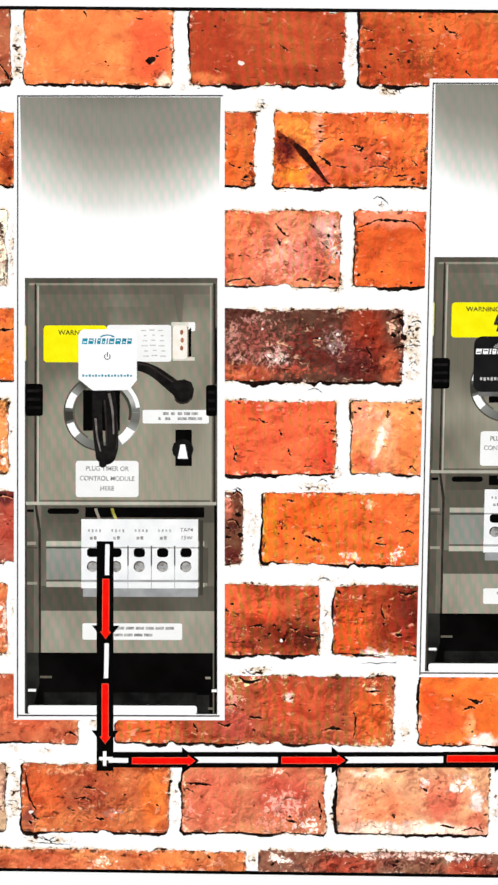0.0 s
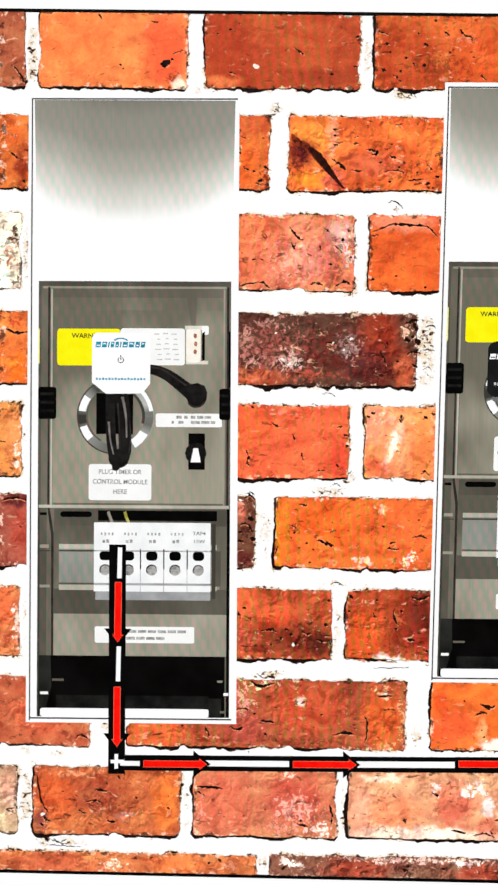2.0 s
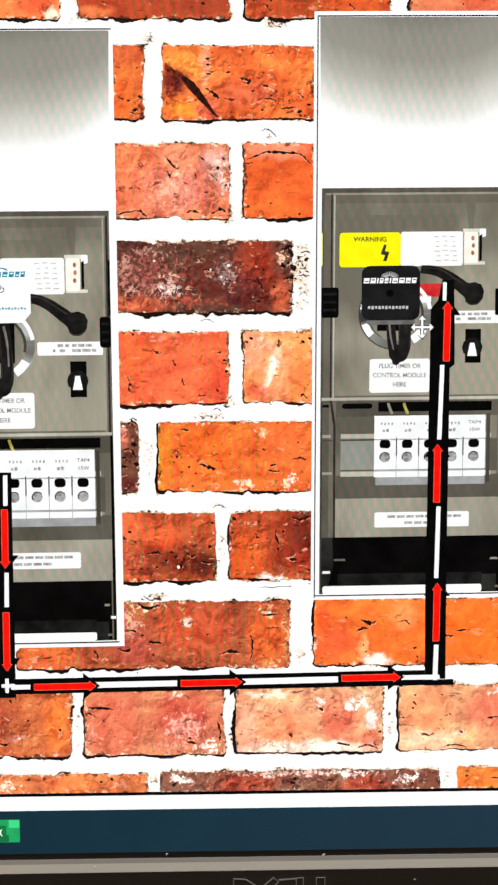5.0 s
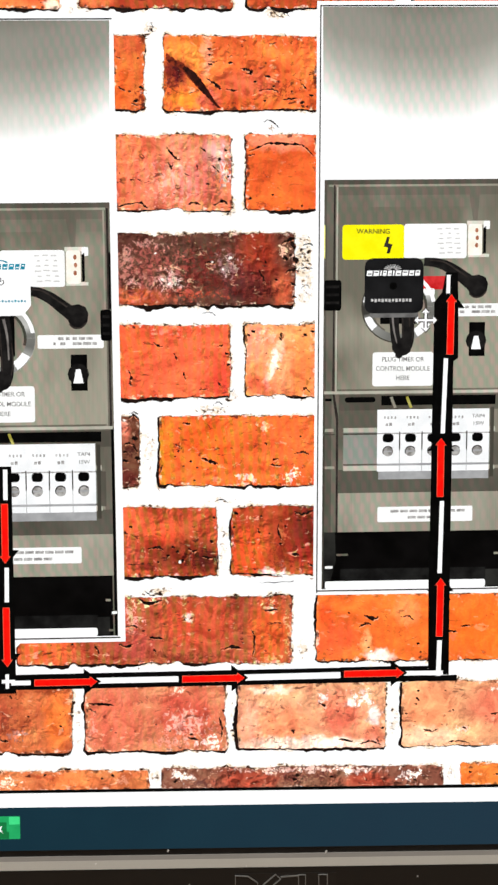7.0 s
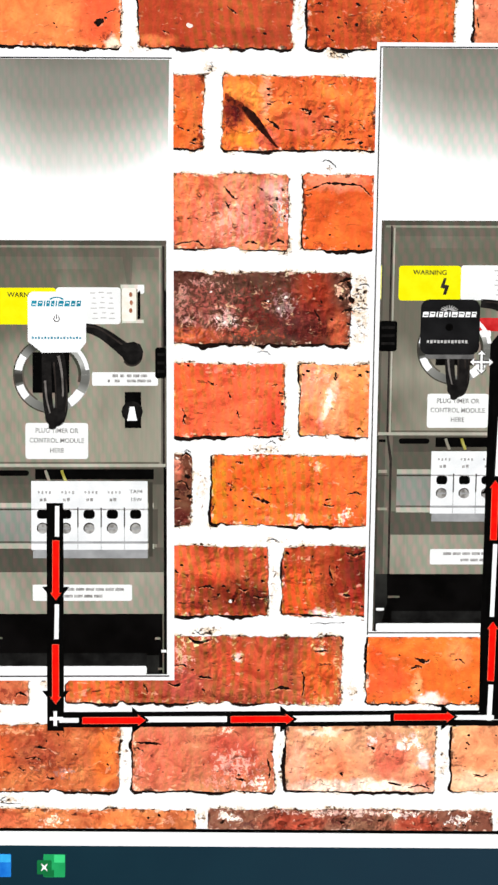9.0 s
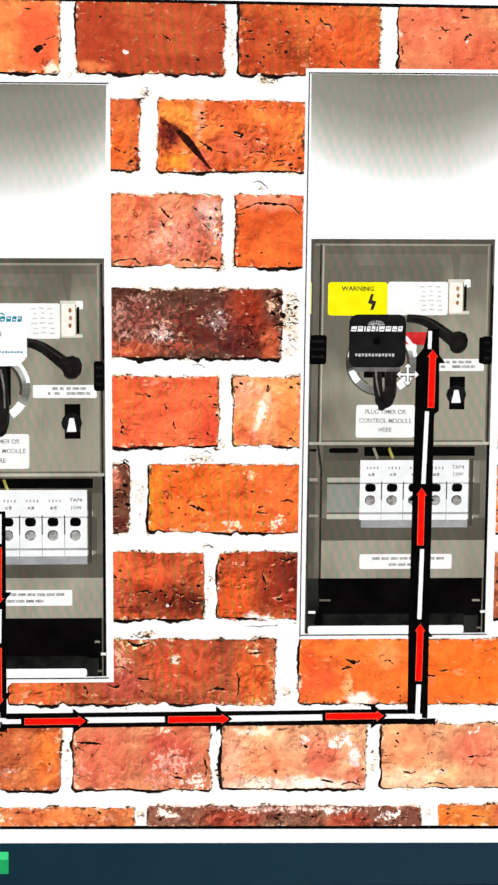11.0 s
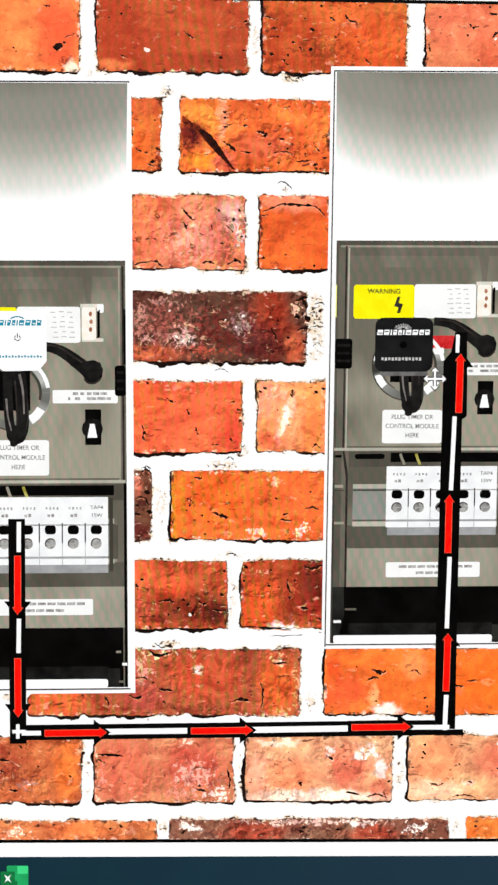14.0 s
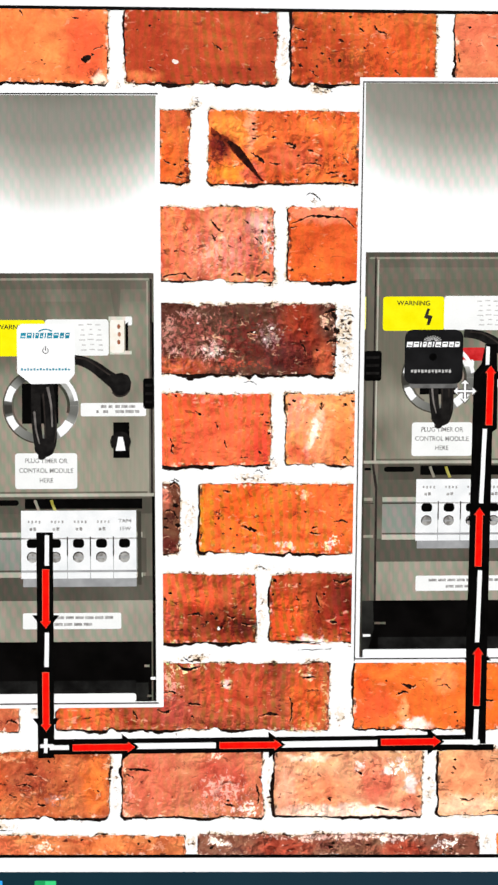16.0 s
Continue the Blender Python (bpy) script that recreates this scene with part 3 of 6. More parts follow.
def ragged(x0, z0, x1, z1, seed, rough=0.19):
    """A brick's outline: worn corners and uneven edges; each point with its outward direction."""
    step, pts = 0.4, []
    sides = (((x0, z0), (x1, z0)), ((x1, z0), (x1, z1)), ((x1, z1), (x0, z1)), ((x0, z1), (x0, z0)))
    cut = min(0.5, (z1 - z0) / 8)
    for (ax, az), (bx, bz) in sides:
        length = math.hypot(bx - ax, bz - az)
        dx, dz = (bx - ax) / length, (bz - az) / length
        n = max(3, int((length - 2 * cut) / step))
        for i in range(n + 1):
            s = cut + (length - 2 * cut) * i / n
            x, z = ax + dx * s, az + dz * s
            w = noise.noise(Vector((x * 0.55, z * 0.55, seed))) * rough * 1.1 + noise.noise(Vector((x * 0.14, z * 0.14, seed + 9))) * rough * 2.4
            w += noise.noise(Vector((x * 2.2, z * 2.2, seed + 5))) * rough * 0.75
            w -= 1.5 * max(0.0, noise.noise(Vector((x * 0.3, z * 0.3, seed + 14))) - 0.3)
            tilt = 0.7 * (max(0.0, 1 - (s - cut) / 0.5) - max(0.0, 1 - (length - cut - s) / 0.5))
            pts.append((x + dz * w, z - dx * w, dz - dx * tilt, -dx - dz * tilt))
    return pts


count = 0
marks = random.Random(3)


def mark(name, points, material, high=0.262, low=0.25):
    return flat(name, points, low, high, material, wall)


def hair(bm, line, width, low, high):
    """An uneven stroke that tapers off at both ends."""
    line = curve(line, 7)
    upper, lower = [], []
    for i, (x, z) in enumerate(line):
        a, b = line[max(0, i - 1)], line[min(len(line) - 1, i + 1)]
        d = math.hypot(b[0] - a[0], b[1] - a[1]) or 1
        w = width * (0.2 + math.sin(math.pi * (i + 0.3) / len(line))) * marks.uniform(0.15, 1.1)
        nx, nz = -(b[1] - a[1]) / d * w, (b[0] - a[0]) / d * w
        x, z = x + marks.uniform(-0.16, 0.16), z + marks.uniform(-0.16, 0.16)
        upper.append((x + nx, z + nz))
        lower.append((x - nx, z - nz))
    for i in range(len(line) - 1):
        prism(bm, [upper[i], upper[i + 1], lower[i + 1], lower[i]], low, high)


LIME_WHITE = display("lime_white", (255, 250, 244), (255, 236, 222), 0.6)
LIT_FLANK = display("lit_flank", (240, 132, 92), (252, 176, 134), 0.9, 0.1)
GASH_SOFT_SHADE = display("gash_soft_shade", (66, 22, 16), (158, 58, 30), 0.9, 0.3)
GASH_DEEP_SHADE = display("gash_deep_shade", (28, 10, 8), (62, 24, 16), 0.6, 0.2)

ROWS = {"a": (1084.2, 1102.6), "b": (1059.5, 1077.5), "c": (1035.0, 1053.4), "d": (1011.4, 1029.3), "e": (988.6, 1006.6), "f": (966.2, 983.8), "g": (943.5, 960.9),
        "h": (921.0, 938.2), "i": (898.6, 915.6), "j": (888.2, 893.9)}


def brick(row, x0, x1, base, patches=(), cracks=(), pits=(), chips=(), stripes=0.0, rugged=0.4, shade=1.0, side=1.0, seen=None):
    """One brick of the picture with its shadow, drawn as a dark shape below and left, and the crust round it. Places on
    it are shares of the stretch that the boxes leave in view, and of the brick's height. The courses rise a little to
    the right."""
    global count
    count += 1
    seed = count * 3.7
    up = 0.005 * ((x0 + x1) / 2 + 50)
    z0, z1 = ROWS[row][0] + up, ROWS[row][1] + up
    x0, x1 = max(x0, PX0 + 0.8), min(x1, PX1 - 0.8)
    z0, z1 = (PZ0 + 0.5 if row == "j" else z0), (PZ1 - 0.5 if row == "a" else z1)
    s0, s1 = seen or (x0, x1)
    outline = ragged(x0, z0, x1, z1, seed)
    material = brick_face(s0, z0, s1, z1, base, patches, stripes, rugged)
    flat("brick", [p[:2] for p in outline], 0.1, 0.25, material, wall)
    # shadow painted as a dark shape, widest below and left of the brick
    edge = []
    for x, z, nx, nz in outline:
        under, beside = max(0.0, 1 - (z - z0) / 0.9), max(0.0, 1 - (x - x0) / 0.9)
        k = 0.62 + 0.9 * noise.noise(Vector((x * 0.16, z * 0.16, seed + 40))) + 0.25 * noise.noise(Vector((x * 0.7, z * 0.7, seed + 60)))
        k = max(0.06, k)
        edge.append((x - 0.55 * beside * k * side - 0.1 * (x > x1 - 1) * -k, z - 0.85 * under * k * shade + 0.04 * (z > z1 - 1) * k))
    if row != "j":
        flat("edge_shadow", edge, 0.1, 0.2, SHADOW_CRACK, wall)
    # crust on the mortar round it
    top = 0.103 + 0.002 * (count % 6)
    loops = []
    for out, near, high in ((-0.3, 1.5, top), (0.25, 1.15, top), (0.7, 0.35, top), (1.7, -0.6, top), (1.7, -0.6, 0.099)):
        loop = []
        for x, z, nx, nz in outline:
            vert = crust.verts.new((min(max(x + nx * out, PX0 + 0.8), PX1 - 0.8) / 1000, -high / 1000, min(max(z + nz * out, PZ0 + 0.76), PZ1 - 0.76) / 1000))
            vert[reach] = near
            loop.append(vert)
        loops.append(loop)
    for inner, outer in zip(loops, loops[1:]):
        for i in range(len(inner)):
            j = (i + 1) % len(inner)
            crust.faces.new((inner[i], inner[j], outer[j], outer[i]))

    def at(u, v):
        return s0 + (s1 - s0) * u, z0 + (z1 - z0) * v

    if cracks or pits:
        # pale shapes below each crack and pit paint its lit flank
        dark, light = bmesh.new(), bmesh.new()
        for width, *line in cracks:
            line = [at(u, v) for u, v in line]
            hair(dark, line, width * 0.85, 0.25, 0.258)
            hair(light, [(x + 0.1, z - 0.12 - width * 0.45) for x, z in line], width * 0.4, 0.25, 0.254)
        for u, v, size in pits:
            x, z = at(u, v)
            prism(dark, blob(marks, x, z, size * marks.uniform(1.0, 1.6), 0.9 * size, marks.uniform(-0.9, 0.5), 9, 0.4), 0.25, 0.258)
            prism(light, blob(marks, x + 0.1, z - size * 0.55, size * 0.85, size * 0.5, -0.2, 8, 0.4), 0.25, 0.254)
        tagged(link("brick_crack", dark, SHADOW_CRACK, wall), "", "", "", "stuff")
        tagged(link("brick_crack_highlight", light, LIT_FLANK, wall), "", "", "", "stuff")
    if chips:
        white = bmesh.new()
        for u, v, size in chips:
            x, z = at(u, v)
            prism(white, blob(marks, x, z, size * 1.3, size, marks.uniform(-0.5, 0.5), 9, 0.35), 0.25, 0.261)
        tagged(link("brick_chip", white, LIME_WHITE, wall), "", "", "", "stuff")


# top course
brick("a", -142, -104.1, (172, 66, 46), [(0.8, 0.15, 0.3, 0.15, (60, 20, 18), 0.9, 1)], [(0.4, (0.4, 0.3), (0.7, 0.2), (1.0, 0.05))], stripes=0.1, seen=(-110, -104.1))
brick("a", -100.6, -64.4, (234, 98, 54), [(0.25, 0.6, 0.3, 0.4, (240, 118, 62), 0.8, 0), (0.85, 0.5, 0.16, 0.6, (224, 82, 50), 0.8, 0), (0.9, 0.12, 0.1, 0.12, (120, 40, 28), 0.8, 1),
      (0.95, 0.03, 0.06, 0.12, (255, 226, 200), 0.9, 0)], [(0.3, (0.4, 0.97), (0.42, 0.9)), (0.32, (0.75, 0.88), (0.8, 0.87)), (0.2, (0.9, 0.45), (0.97, 0.5))],
      [(0.865, 0.33, 1.1), (0.83, 0.32, 0.4), (0.9, 0.38, 0.35), (0.55, 0.3, 0.22), (0.57, 0.25, 0.2)], stripes=0.12, rugged=0.1, shade=1.0)
brick("a", -59.9, -22.0, (180, 52, 28), [(0.15, 0.5, 0.2, 0.7, (164, 56, 32), 0.8, 0), (0.8, 0.15, 0.25, 0.15, (136, 44, 28), 0.6, 0), (0.1, 0.08, 0.14, 0.1, (226, 120, 70), 0.7, 0)],
      [(0.3, (0.57, 0.56), (0.62, 0.48), (0.64, 0.46)), (0.24, (0.15, 0.22), (0.2, 0.18))], [(0.16, 0.78, 0.3), (0.08, 0.72, 0.22), (0.22, 0.86, 0.2), (0.82, 0.2, 0.35), (0.98, 0.7, 0.35), (0.97, 0.3, 0.3)],
      [(0.33, 0.29, 0.6)], stripes=0.75, rugged=0.15)
brick("a", -18.2, 18.1, (196, 66, 30), [(0.2, 0.4, 0.25, 0.5, (172, 58, 30), 0.7, 0), (0.75, 0.4, 0.3, 0.4, (212, 78, 34), 0.6, 0), (0.4, 0.3, 0.4, 0.3, (84, 28, 18), 0.5, 1), (0.55, 0.85, 0.2, 0.2, (226, 104, 50), 0.6, 0), (0.12, 0.06, 0.08, 0.12, (110, 36, 24), 0.8, 1),
      (0.62, 0.7, 0.1, 0.15, (222, 120, 86), 0.7, 1)], [(0.4, (0.02, 0.78), (0.08, 0.74)), (0.28, (0.05, 0.62), (0.1, 0.6)), (0.4, (0.56, 0.82), (0.6, 0.74), (0.66, 0.7)), (0.4, (0.71, 0.2), (0.75, 0.13)),
      (0.3, (0.12, 0.2), (0.18, 0.1)), (0.35, (0.46, 0.78), (0.5, 0.72))],
      [(0.1, 0.5, 0.3), (0.06, 0.25, 0.45), (0.17, 0.24, 0.35), (0.21, 0.42, 0.35), (0.26, 0.34, 0.3), (0.33, 0.33, 0.45), (0.34, 0.6, 0.4), (0.5, 0.5, 0.3), (0.29, 0.75, 0.25), (0.66, 0.44, 0.3), (0.4, 0.93, 0.3)],
      [(0.14, 0.0, 0.35)], stripes=0.5, rugged=0.35, side=1.7)
brick("a", 22.9, 58, (216, 92, 64), [(0.3, 0.7, 0.3, 0.4, (226, 110, 80), 0.7, 0), (0.6, 0.3, 0.3, 0.3, (206, 78, 52), 0.6, 0)],
      [(0.45, (0.3, 0.72), (0.34, 0.66), (0.38, 0.68)), (0.4, (0.45, 0.86), (0.52, 0.85)), (0.4, (0.48, 0.52), (0.52, 0.6), (0.55, 0.58)), (0.3, (0.02, 0.45), (0.03, 0.3))],
      [(0.3, 0.55, 0.35), (0.46, 0.95, 0.3), (0.8, 0.4, 0.5), (0.9, 0.6, 0.4), (0.1, 0.8, 0.3), (0.38, 0.2, 0.25), (0.7, 0.5, 0.25)], [(0.5, 0.5, 0.35)], stripes=0.15, rugged=0.2)
brick("a", 62, 110, (200, 80, 44))
# second course
brick("b", -140, -103.0, (206, 76, 34), [(0.7, 0.25, 0.3, 0.3, (130, 38, 24), 0.8, 0), (0.3, 0.8, 0.4, 0.2, (222, 96, 40), 0.7, 0)], [(0.3, (0.2, 0.5), (0.6, 0.4))], [(0.8, 0.1, 0.3)], rugged=0.5, seen=(-109, -103))
brick("b", -57, -43.8, (206, 70, 31), [(0.85, 0.2, 0.3, 0.3, (126, 38, 22), 0.9, 1), (0.25, 0.35, 0.4, 0.3, (226, 96, 38), 0.7, 0), (0.5, 0.9, 0.6, 0.15, (190, 76, 46), 0.6, 0)],
      [(0.28, (0.05, 0.72), (0.2, 0.7)), (0.28, (0.1, 0.32), (0.35, 0.26)), (0.3, (0.5, 0.1), (0.8, 0.06))], [(0.03, 0.5, 0.3), (0.5, 0.25, 0.3), (0.72, 0.12, 0.4), (0.9, 0.3, 0.4), (0.8, 0.7, 0.2)], stripes=0.3, rugged=0.3,
      seen=(-51.2, -43.8))
brick("b", -38.9, 3, (222, 75, 34), [(0.16, 0.78, 0.15, 0.28, (240, 132, 56), 0.95, 0), (0.28, 0.75, 0.035, 0.35, (240, 150, 112), 0.8, 0), (0.08, 0.52, 0.1, 0.2, (112, 32, 28), 0.95, 0), (0.08, 0.5, 0.1, 0.24, (58, 18, 20), 0.9, 1),
      (0.05, 0.3, 0.1, 0.3, (96, 26, 26), 0.8, 1), (0.13, 0.14, 0.1, 0.12, (240, 134, 46), 0.95, 0), (0.3, 0.15, 0.08, 0.15, (206, 90, 70), 0.8, 0), (0.75, 0.25, 0.3, 0.2, (136, 42, 22), 0.7, 1),
      (0.55, 0.35, 0.2, 0.2, (206, 92, 64), 0.6, 0)],
      [(0.5, (0.28, 0.42), (0.34, 0.34), (0.37, 0.28)), (0.6, (0.5, 0.56), (0.55, 0.54), (0.58, 0.5), (0.54, 0.49)), (0.35, (0.66, 0.47), (0.7, 0.44)), (0.3, (0.42, 0.63), (0.45, 0.64)), (0.25, (0.29, 0.62), (0.32, 0.6)),
       (0.3, (0.4, 0.28), (0.48, 0.26)), (0.3, (0.62, 0.26), (0.7, 0.28), (0.76, 0.24)), (0.28, (0.78, 0.14), (0.88, 0.16)), (0.35, (0.9, 0.36), (0.94, 0.28))],
      [(0.3, 0.82, 0.4), (0.3, 0.74, 0.3), (0.6, 0.38, 0.3), (0.72, 0.32, 0.35), (0.84, 0.25, 0.3), (0.91, 0.1, 0.4), (0.66, 0.12, 0.3), (0.97, 0.2, 0.35)], stripes=0.45, rugged=0.55, side=0.6, seen=(-38.9, -1.4))
brick("b", 46, 84, (200, 62, 46), [(0.5, 0.5, 0.4, 0.2, (110, 30, 28), 0.8, 1), (0.6, 0.2, 0.5, 0.2, (190, 80, 60), 0.7, 0)], [(0.6, (0.2, 0.72), (0.5, 0.62), (0.9, 0.62)), (0.5, (0.3, 0.5), (0.35, 0.3), (0.7, 0.25))],
      [(0.5, 0.85, 0.3)], rugged=0.6, shade=1.6, seen=(50, 60))
brick("b", 88, 110, (200, 90, 50))
# third course
brick("c", -140, -104.6, (246, 198, 184), [(0.6, 0.5, 0.6, 0.5, (176, 110, 84), 0.8, 1), (0.7, 0.7, 0.3, 0.2, (60, 40, 34), 0.9, 1), (0.8, 0.1, 0.4, 0.12, (70, 46, 40), 0.9, 1)], rugged=0.8, shade=0.4, seen=(-110, -104.6))
brick("c", -57, -22.5, (216, 88, 64), [(0.15, 0.6, 0.25, 0.5, (230, 112, 72), 0.8, 0), (0.93, 0.55, 0.12, 0.5, (240, 210, 204), 0.95, 1), (0.86, 0.75, 0.12, 0.2, (226, 170, 160), 0.8, 0), (0.5, 0.4, 0.4, 0.4, (226, 124, 100), 0.6, 0), (0.55, 0.4, 0.45, 0.5, (246, 186, 166), 0.45, 1), (0.86, 0.45, 0.14, 0.45, (110, 44, 38), 0.7, 1), (0.7, 0.4, 0.14, 0.3, (196, 92, 80), 0.6, 0),
      (0.9, 0.15, 0.1, 0.12, (206, 120, 100), 0.7, 1), (0.55, 0.85, 0.15, 0.14, (236, 140, 110), 0.7, 0)],
      [(0.45, (0.44, 0.84), (0.5, 0.72), (0.56, 0.66)), (0.35, (0.74, 0.84), (0.78, 0.78)), (0.4, (0.46, 0.64), (0.48, 0.56), (0.5, 0.62)), (0.35, (0.7, 0.6), (0.72, 0.54)), (0.4, (0.62, 0.08), (0.68, 0.1), (0.74, 0.07)),
       (0.4, (0.0, 0.04), (0.2, 0.1), (0.28, 0.02)), (0.5, (0.84, 0.06), (0.92, 0.12), (0.97, 0.08)), (0.3, (0.84, 0.6), (0.9, 0.5))],
      [(0.14, 0.4, 0.3), (0.95, 0.8, 0.35), (0.97, 0.45, 0.35), (0.8, 0.35, 0.3), (0.9, 0.68, 0.4)], stripes=0.55, rugged=0.5, shade=0.5, side=0.5, seen=(-51.2, -22.5))
brick("c", -18.7, 3, (216, 66, 26), [(0.08, 0.88, 0.1, 0.12, (150, 60, 40), 0.8, 1), (0.45, 0.93, 0.5, 0.14, (236, 134, 100), 0.9, 0), (0.4, 0.12, 0.4, 0.12, (234, 108, 46), 0.7, 0), (0.2, 0.05, 0.2, 0.08, (150, 50, 28), 0.7, 1)],
      [(0.42, (0.04, 0.78), (0.14, 0.82), (0.3, 0.88), (0.55, 0.88), (0.8, 0.86), (0.92, 0.76), (0.98, 0.72)), (0.3, (0.02, 0.72), (0.12, 0.74))], [(0.38, 0.2, 0.25), (0.05, 0.15, 0.4), (0.8, 0.05, 0.3)], stripes=0.25, rugged=0.15,
      seen=(-18.7, -1.4))
brick("c", 46, 54.1, (216, 98, 62), [(0.5, 0.3, 0.4, 0.4, (206, 84, 50), 0.7, 0)], rugged=0.3, seen=(50, 54.1))
brick("c", 58, 96, (205, 85, 50))
# fourth course
brick("d", -140, -102.7, (222, 84, 38), [(0.5, 0.85, 0.5, 0.16, (180, 60, 40), 0.8, 1), (0.6, 0.2, 0.4, 0.2, (240, 110, 30), 0.8, 0)], [(0.5, (0.1, 0.75), (0.5, 0.7), (0.95, 0.72))], rugged=0.4, seen=(-109, -102.7))
brick("d", -57, -6.9, (92, 34, 30), [(0.42, 0.6, 0.26, 0.4, (80, 50, 40), 0.9, 0), (0.8, 0.6, 0.12, 0.6, (146, 48, 28), 0.85, 0), (0.72, 0.3, 0.16, 0.3, (58, 20, 26), 0.7, 0), (0.1, 0.1, 0.2, 0.14, (186, 84, 50), 0.8, 0),
      (0.94, 0.2, 0.06, 0.3, (186, 80, 50), 0.8, 0), (0.3, 0.34, 0.16, 0.26, (255, 236, 226), 1.0, 1), (0.1, 0.36, 0.12, 0.2, (246, 210, 196), 0.8, 1), (0.62, 0.55, 0.12, 0.32, (236, 210, 206), 0.9, 1), (0.06, 0.6, 0.1, 0.4, (216, 150, 136), 0.6, 1),
      (0.2, 0.85, 0.2, 0.14, (206, 150, 138), 0.6, 1), (0.5, 0.55, 0.3, 0.45, (40, 14, 14), 0.7, 1), (0.8, 0.2, 0.2, 0.2, (36, 12, 12), 0.7, 1), (0.4, 0.15, 0.3, 0.12, (196, 80, 56), 0.7, 1), (0.94, 0.75, 0.06, 0.2, (240, 190, 160), 0.8, 1), (0.5, 0.4, 0.2, 0.2, (70, 26, 24), 0.7, 1), (0.15, 0.5, 0.2, 0.5, (46, 14, 14), 0.6, 1), (0.2, 0.45, 0.4, 0.7, (190, 100, 88), 0.5, 1), (0.55, 0.45, 0.5, 0.7, (150, 60, 50), 0.35, 1)],
      [(0.3, (0.5, 0.6), (0.56, 0.58)), (0.5, (0.93, 0.86), (0.97, 0.9), (1.01, 0.84)), (0.5, (0.95, 0.45), (0.99, 0.5), (1.03, 0.46)), (0.3, (0.8, 0.5), (0.84, 0.3))], [(0.84, 0.6, 0.3), (0.9, 0.35, 0.4), (0.95, 0.65, 0.5), (0.98, 0.7, 0.4), (1.0, 0.82, 0.7), (1.01, 0.62, 0.8), (1.0, 0.5, 0.6), (0.99, 0.92, 0.55), (0.995, 0.3, 0.5), (1.0, 0.12, 0.35)],
      [(0.22, 0.72, 0.25), (0.54, 0.6, 0.25), (0.3, 0.3, 0.4), (0.26, 0.36, 0.35), (0.64, 0.66, 0.35), (0.6, 0.5, 0.3)], stripes=0.3, rugged=0.75, shade=1.5, seen=(-51.2, -6.9))
brick("d", 46, 86, (200, 74, 54), [(0.4, 0.6, 0.4, 0.3, (216, 96, 72), 0.7, 0), (0.5, 0.1, 0.5, 0.12, (70, 24, 20), 0.8, 0)], rugged=0.5, shade=1.3, seen=(50, 60))
# fifth course
brick("e", -140, -104.3, (222, 104, 54), [(0.7, 0.5, 0.4, 0.4, (240, 150, 90), 0.7, 0), (0.8, 0.3, 0.3, 0.3, (250, 230, 210), 0.9, 1), (0.7, 0.9, 0.4, 0.12, (120, 60, 44), 0.7, 1)], rugged=0.5, shade=0.6, seen=(-110, -104.3))
brick("e", -57, -22.8, (228, 72, 46), [(0.12, 0.7, 0.2, 0.3, (234, 98, 54), 0.7, 0), (0.92, 0.25, 0.1, 0.25, (206, 60, 44), 0.7, 0), (0.45, 0.9, 0.2, 0.1, (240, 134, 110), 0.7, 1), (0.9, 0.15, 0.12, 0.1, (140, 40, 30), 0.7, 1)],
      [(0.45, (0.1, 0.38), (0.12, 0.28), (0.11, 0.2), (0.13, 0.16)), (0.4, (0.32, 0.76), (0.36, 0.72), (0.4, 0.7)), (0.3, (0.5, 0.6), (0.53, 0.52)), (0.3, (0.58, 0.36), (0.6, 0.24)), (0.25, (0.72, 0.1), (0.8, 0.12)),
       (0.3, (0.88, 0.7), (0.93, 0.72))], [(0.02, 0.78, 0.25), (0.96, 0.6, 0.4), (0.98, 0.45, 0.35), (0.9, 0.18, 0.35), (0.15, 0.97, 0.3)], stripes=0.7, rugged=0.3, side=0.4, seen=(-51.2, -22.8))
brick("e", -19.2, 3, (230, 106, 66), [(0.15, 0.75, 0.2, 0.3, (236, 146, 116), 0.8, 0), (0.45, 0.5, 0.3, 0.5, (240, 150, 104), 0.7, 0), (0.3, 0.2, 0.05, 0.12, (255, 214, 186), 0.7, 0), (0.36, 0.36, 0.055, 0.14, (255, 232, 212), 0.8, 0), (0.44, 0.54, 0.06, 0.14, (255, 240, 224), 0.85, 0), (0.52, 0.72, 0.07, 0.12, (252, 204, 172), 0.7, 0), (0.3, 0.8, 0.3, 0.2, (246, 190, 160), 0.6, 1),
      (0.8, 0.4, 0.2, 0.5, (230, 120, 62), 0.7, 0), (0.2, 0.15, 0.2, 0.14, (216, 84, 56), 0.7, 0)], [(0.35, (0.5, 0.9), (0.52, 0.8)), (0.4, (0.8, 0.06), (0.85, 0.12), (0.92, 0.05))],
      [(0.12, 0.9, 0.4), (0.05, 0.85, 0.35), (0.5, 0.8, 0.3), (0.3, 0.6, 0.18), (0.85, 0.85, 0.4), (0.95, 0.9, 0.45)], stripes=0.45, rugged=0.35, shade=1.1, side=1.2, seen=(-19.2, -1.4))
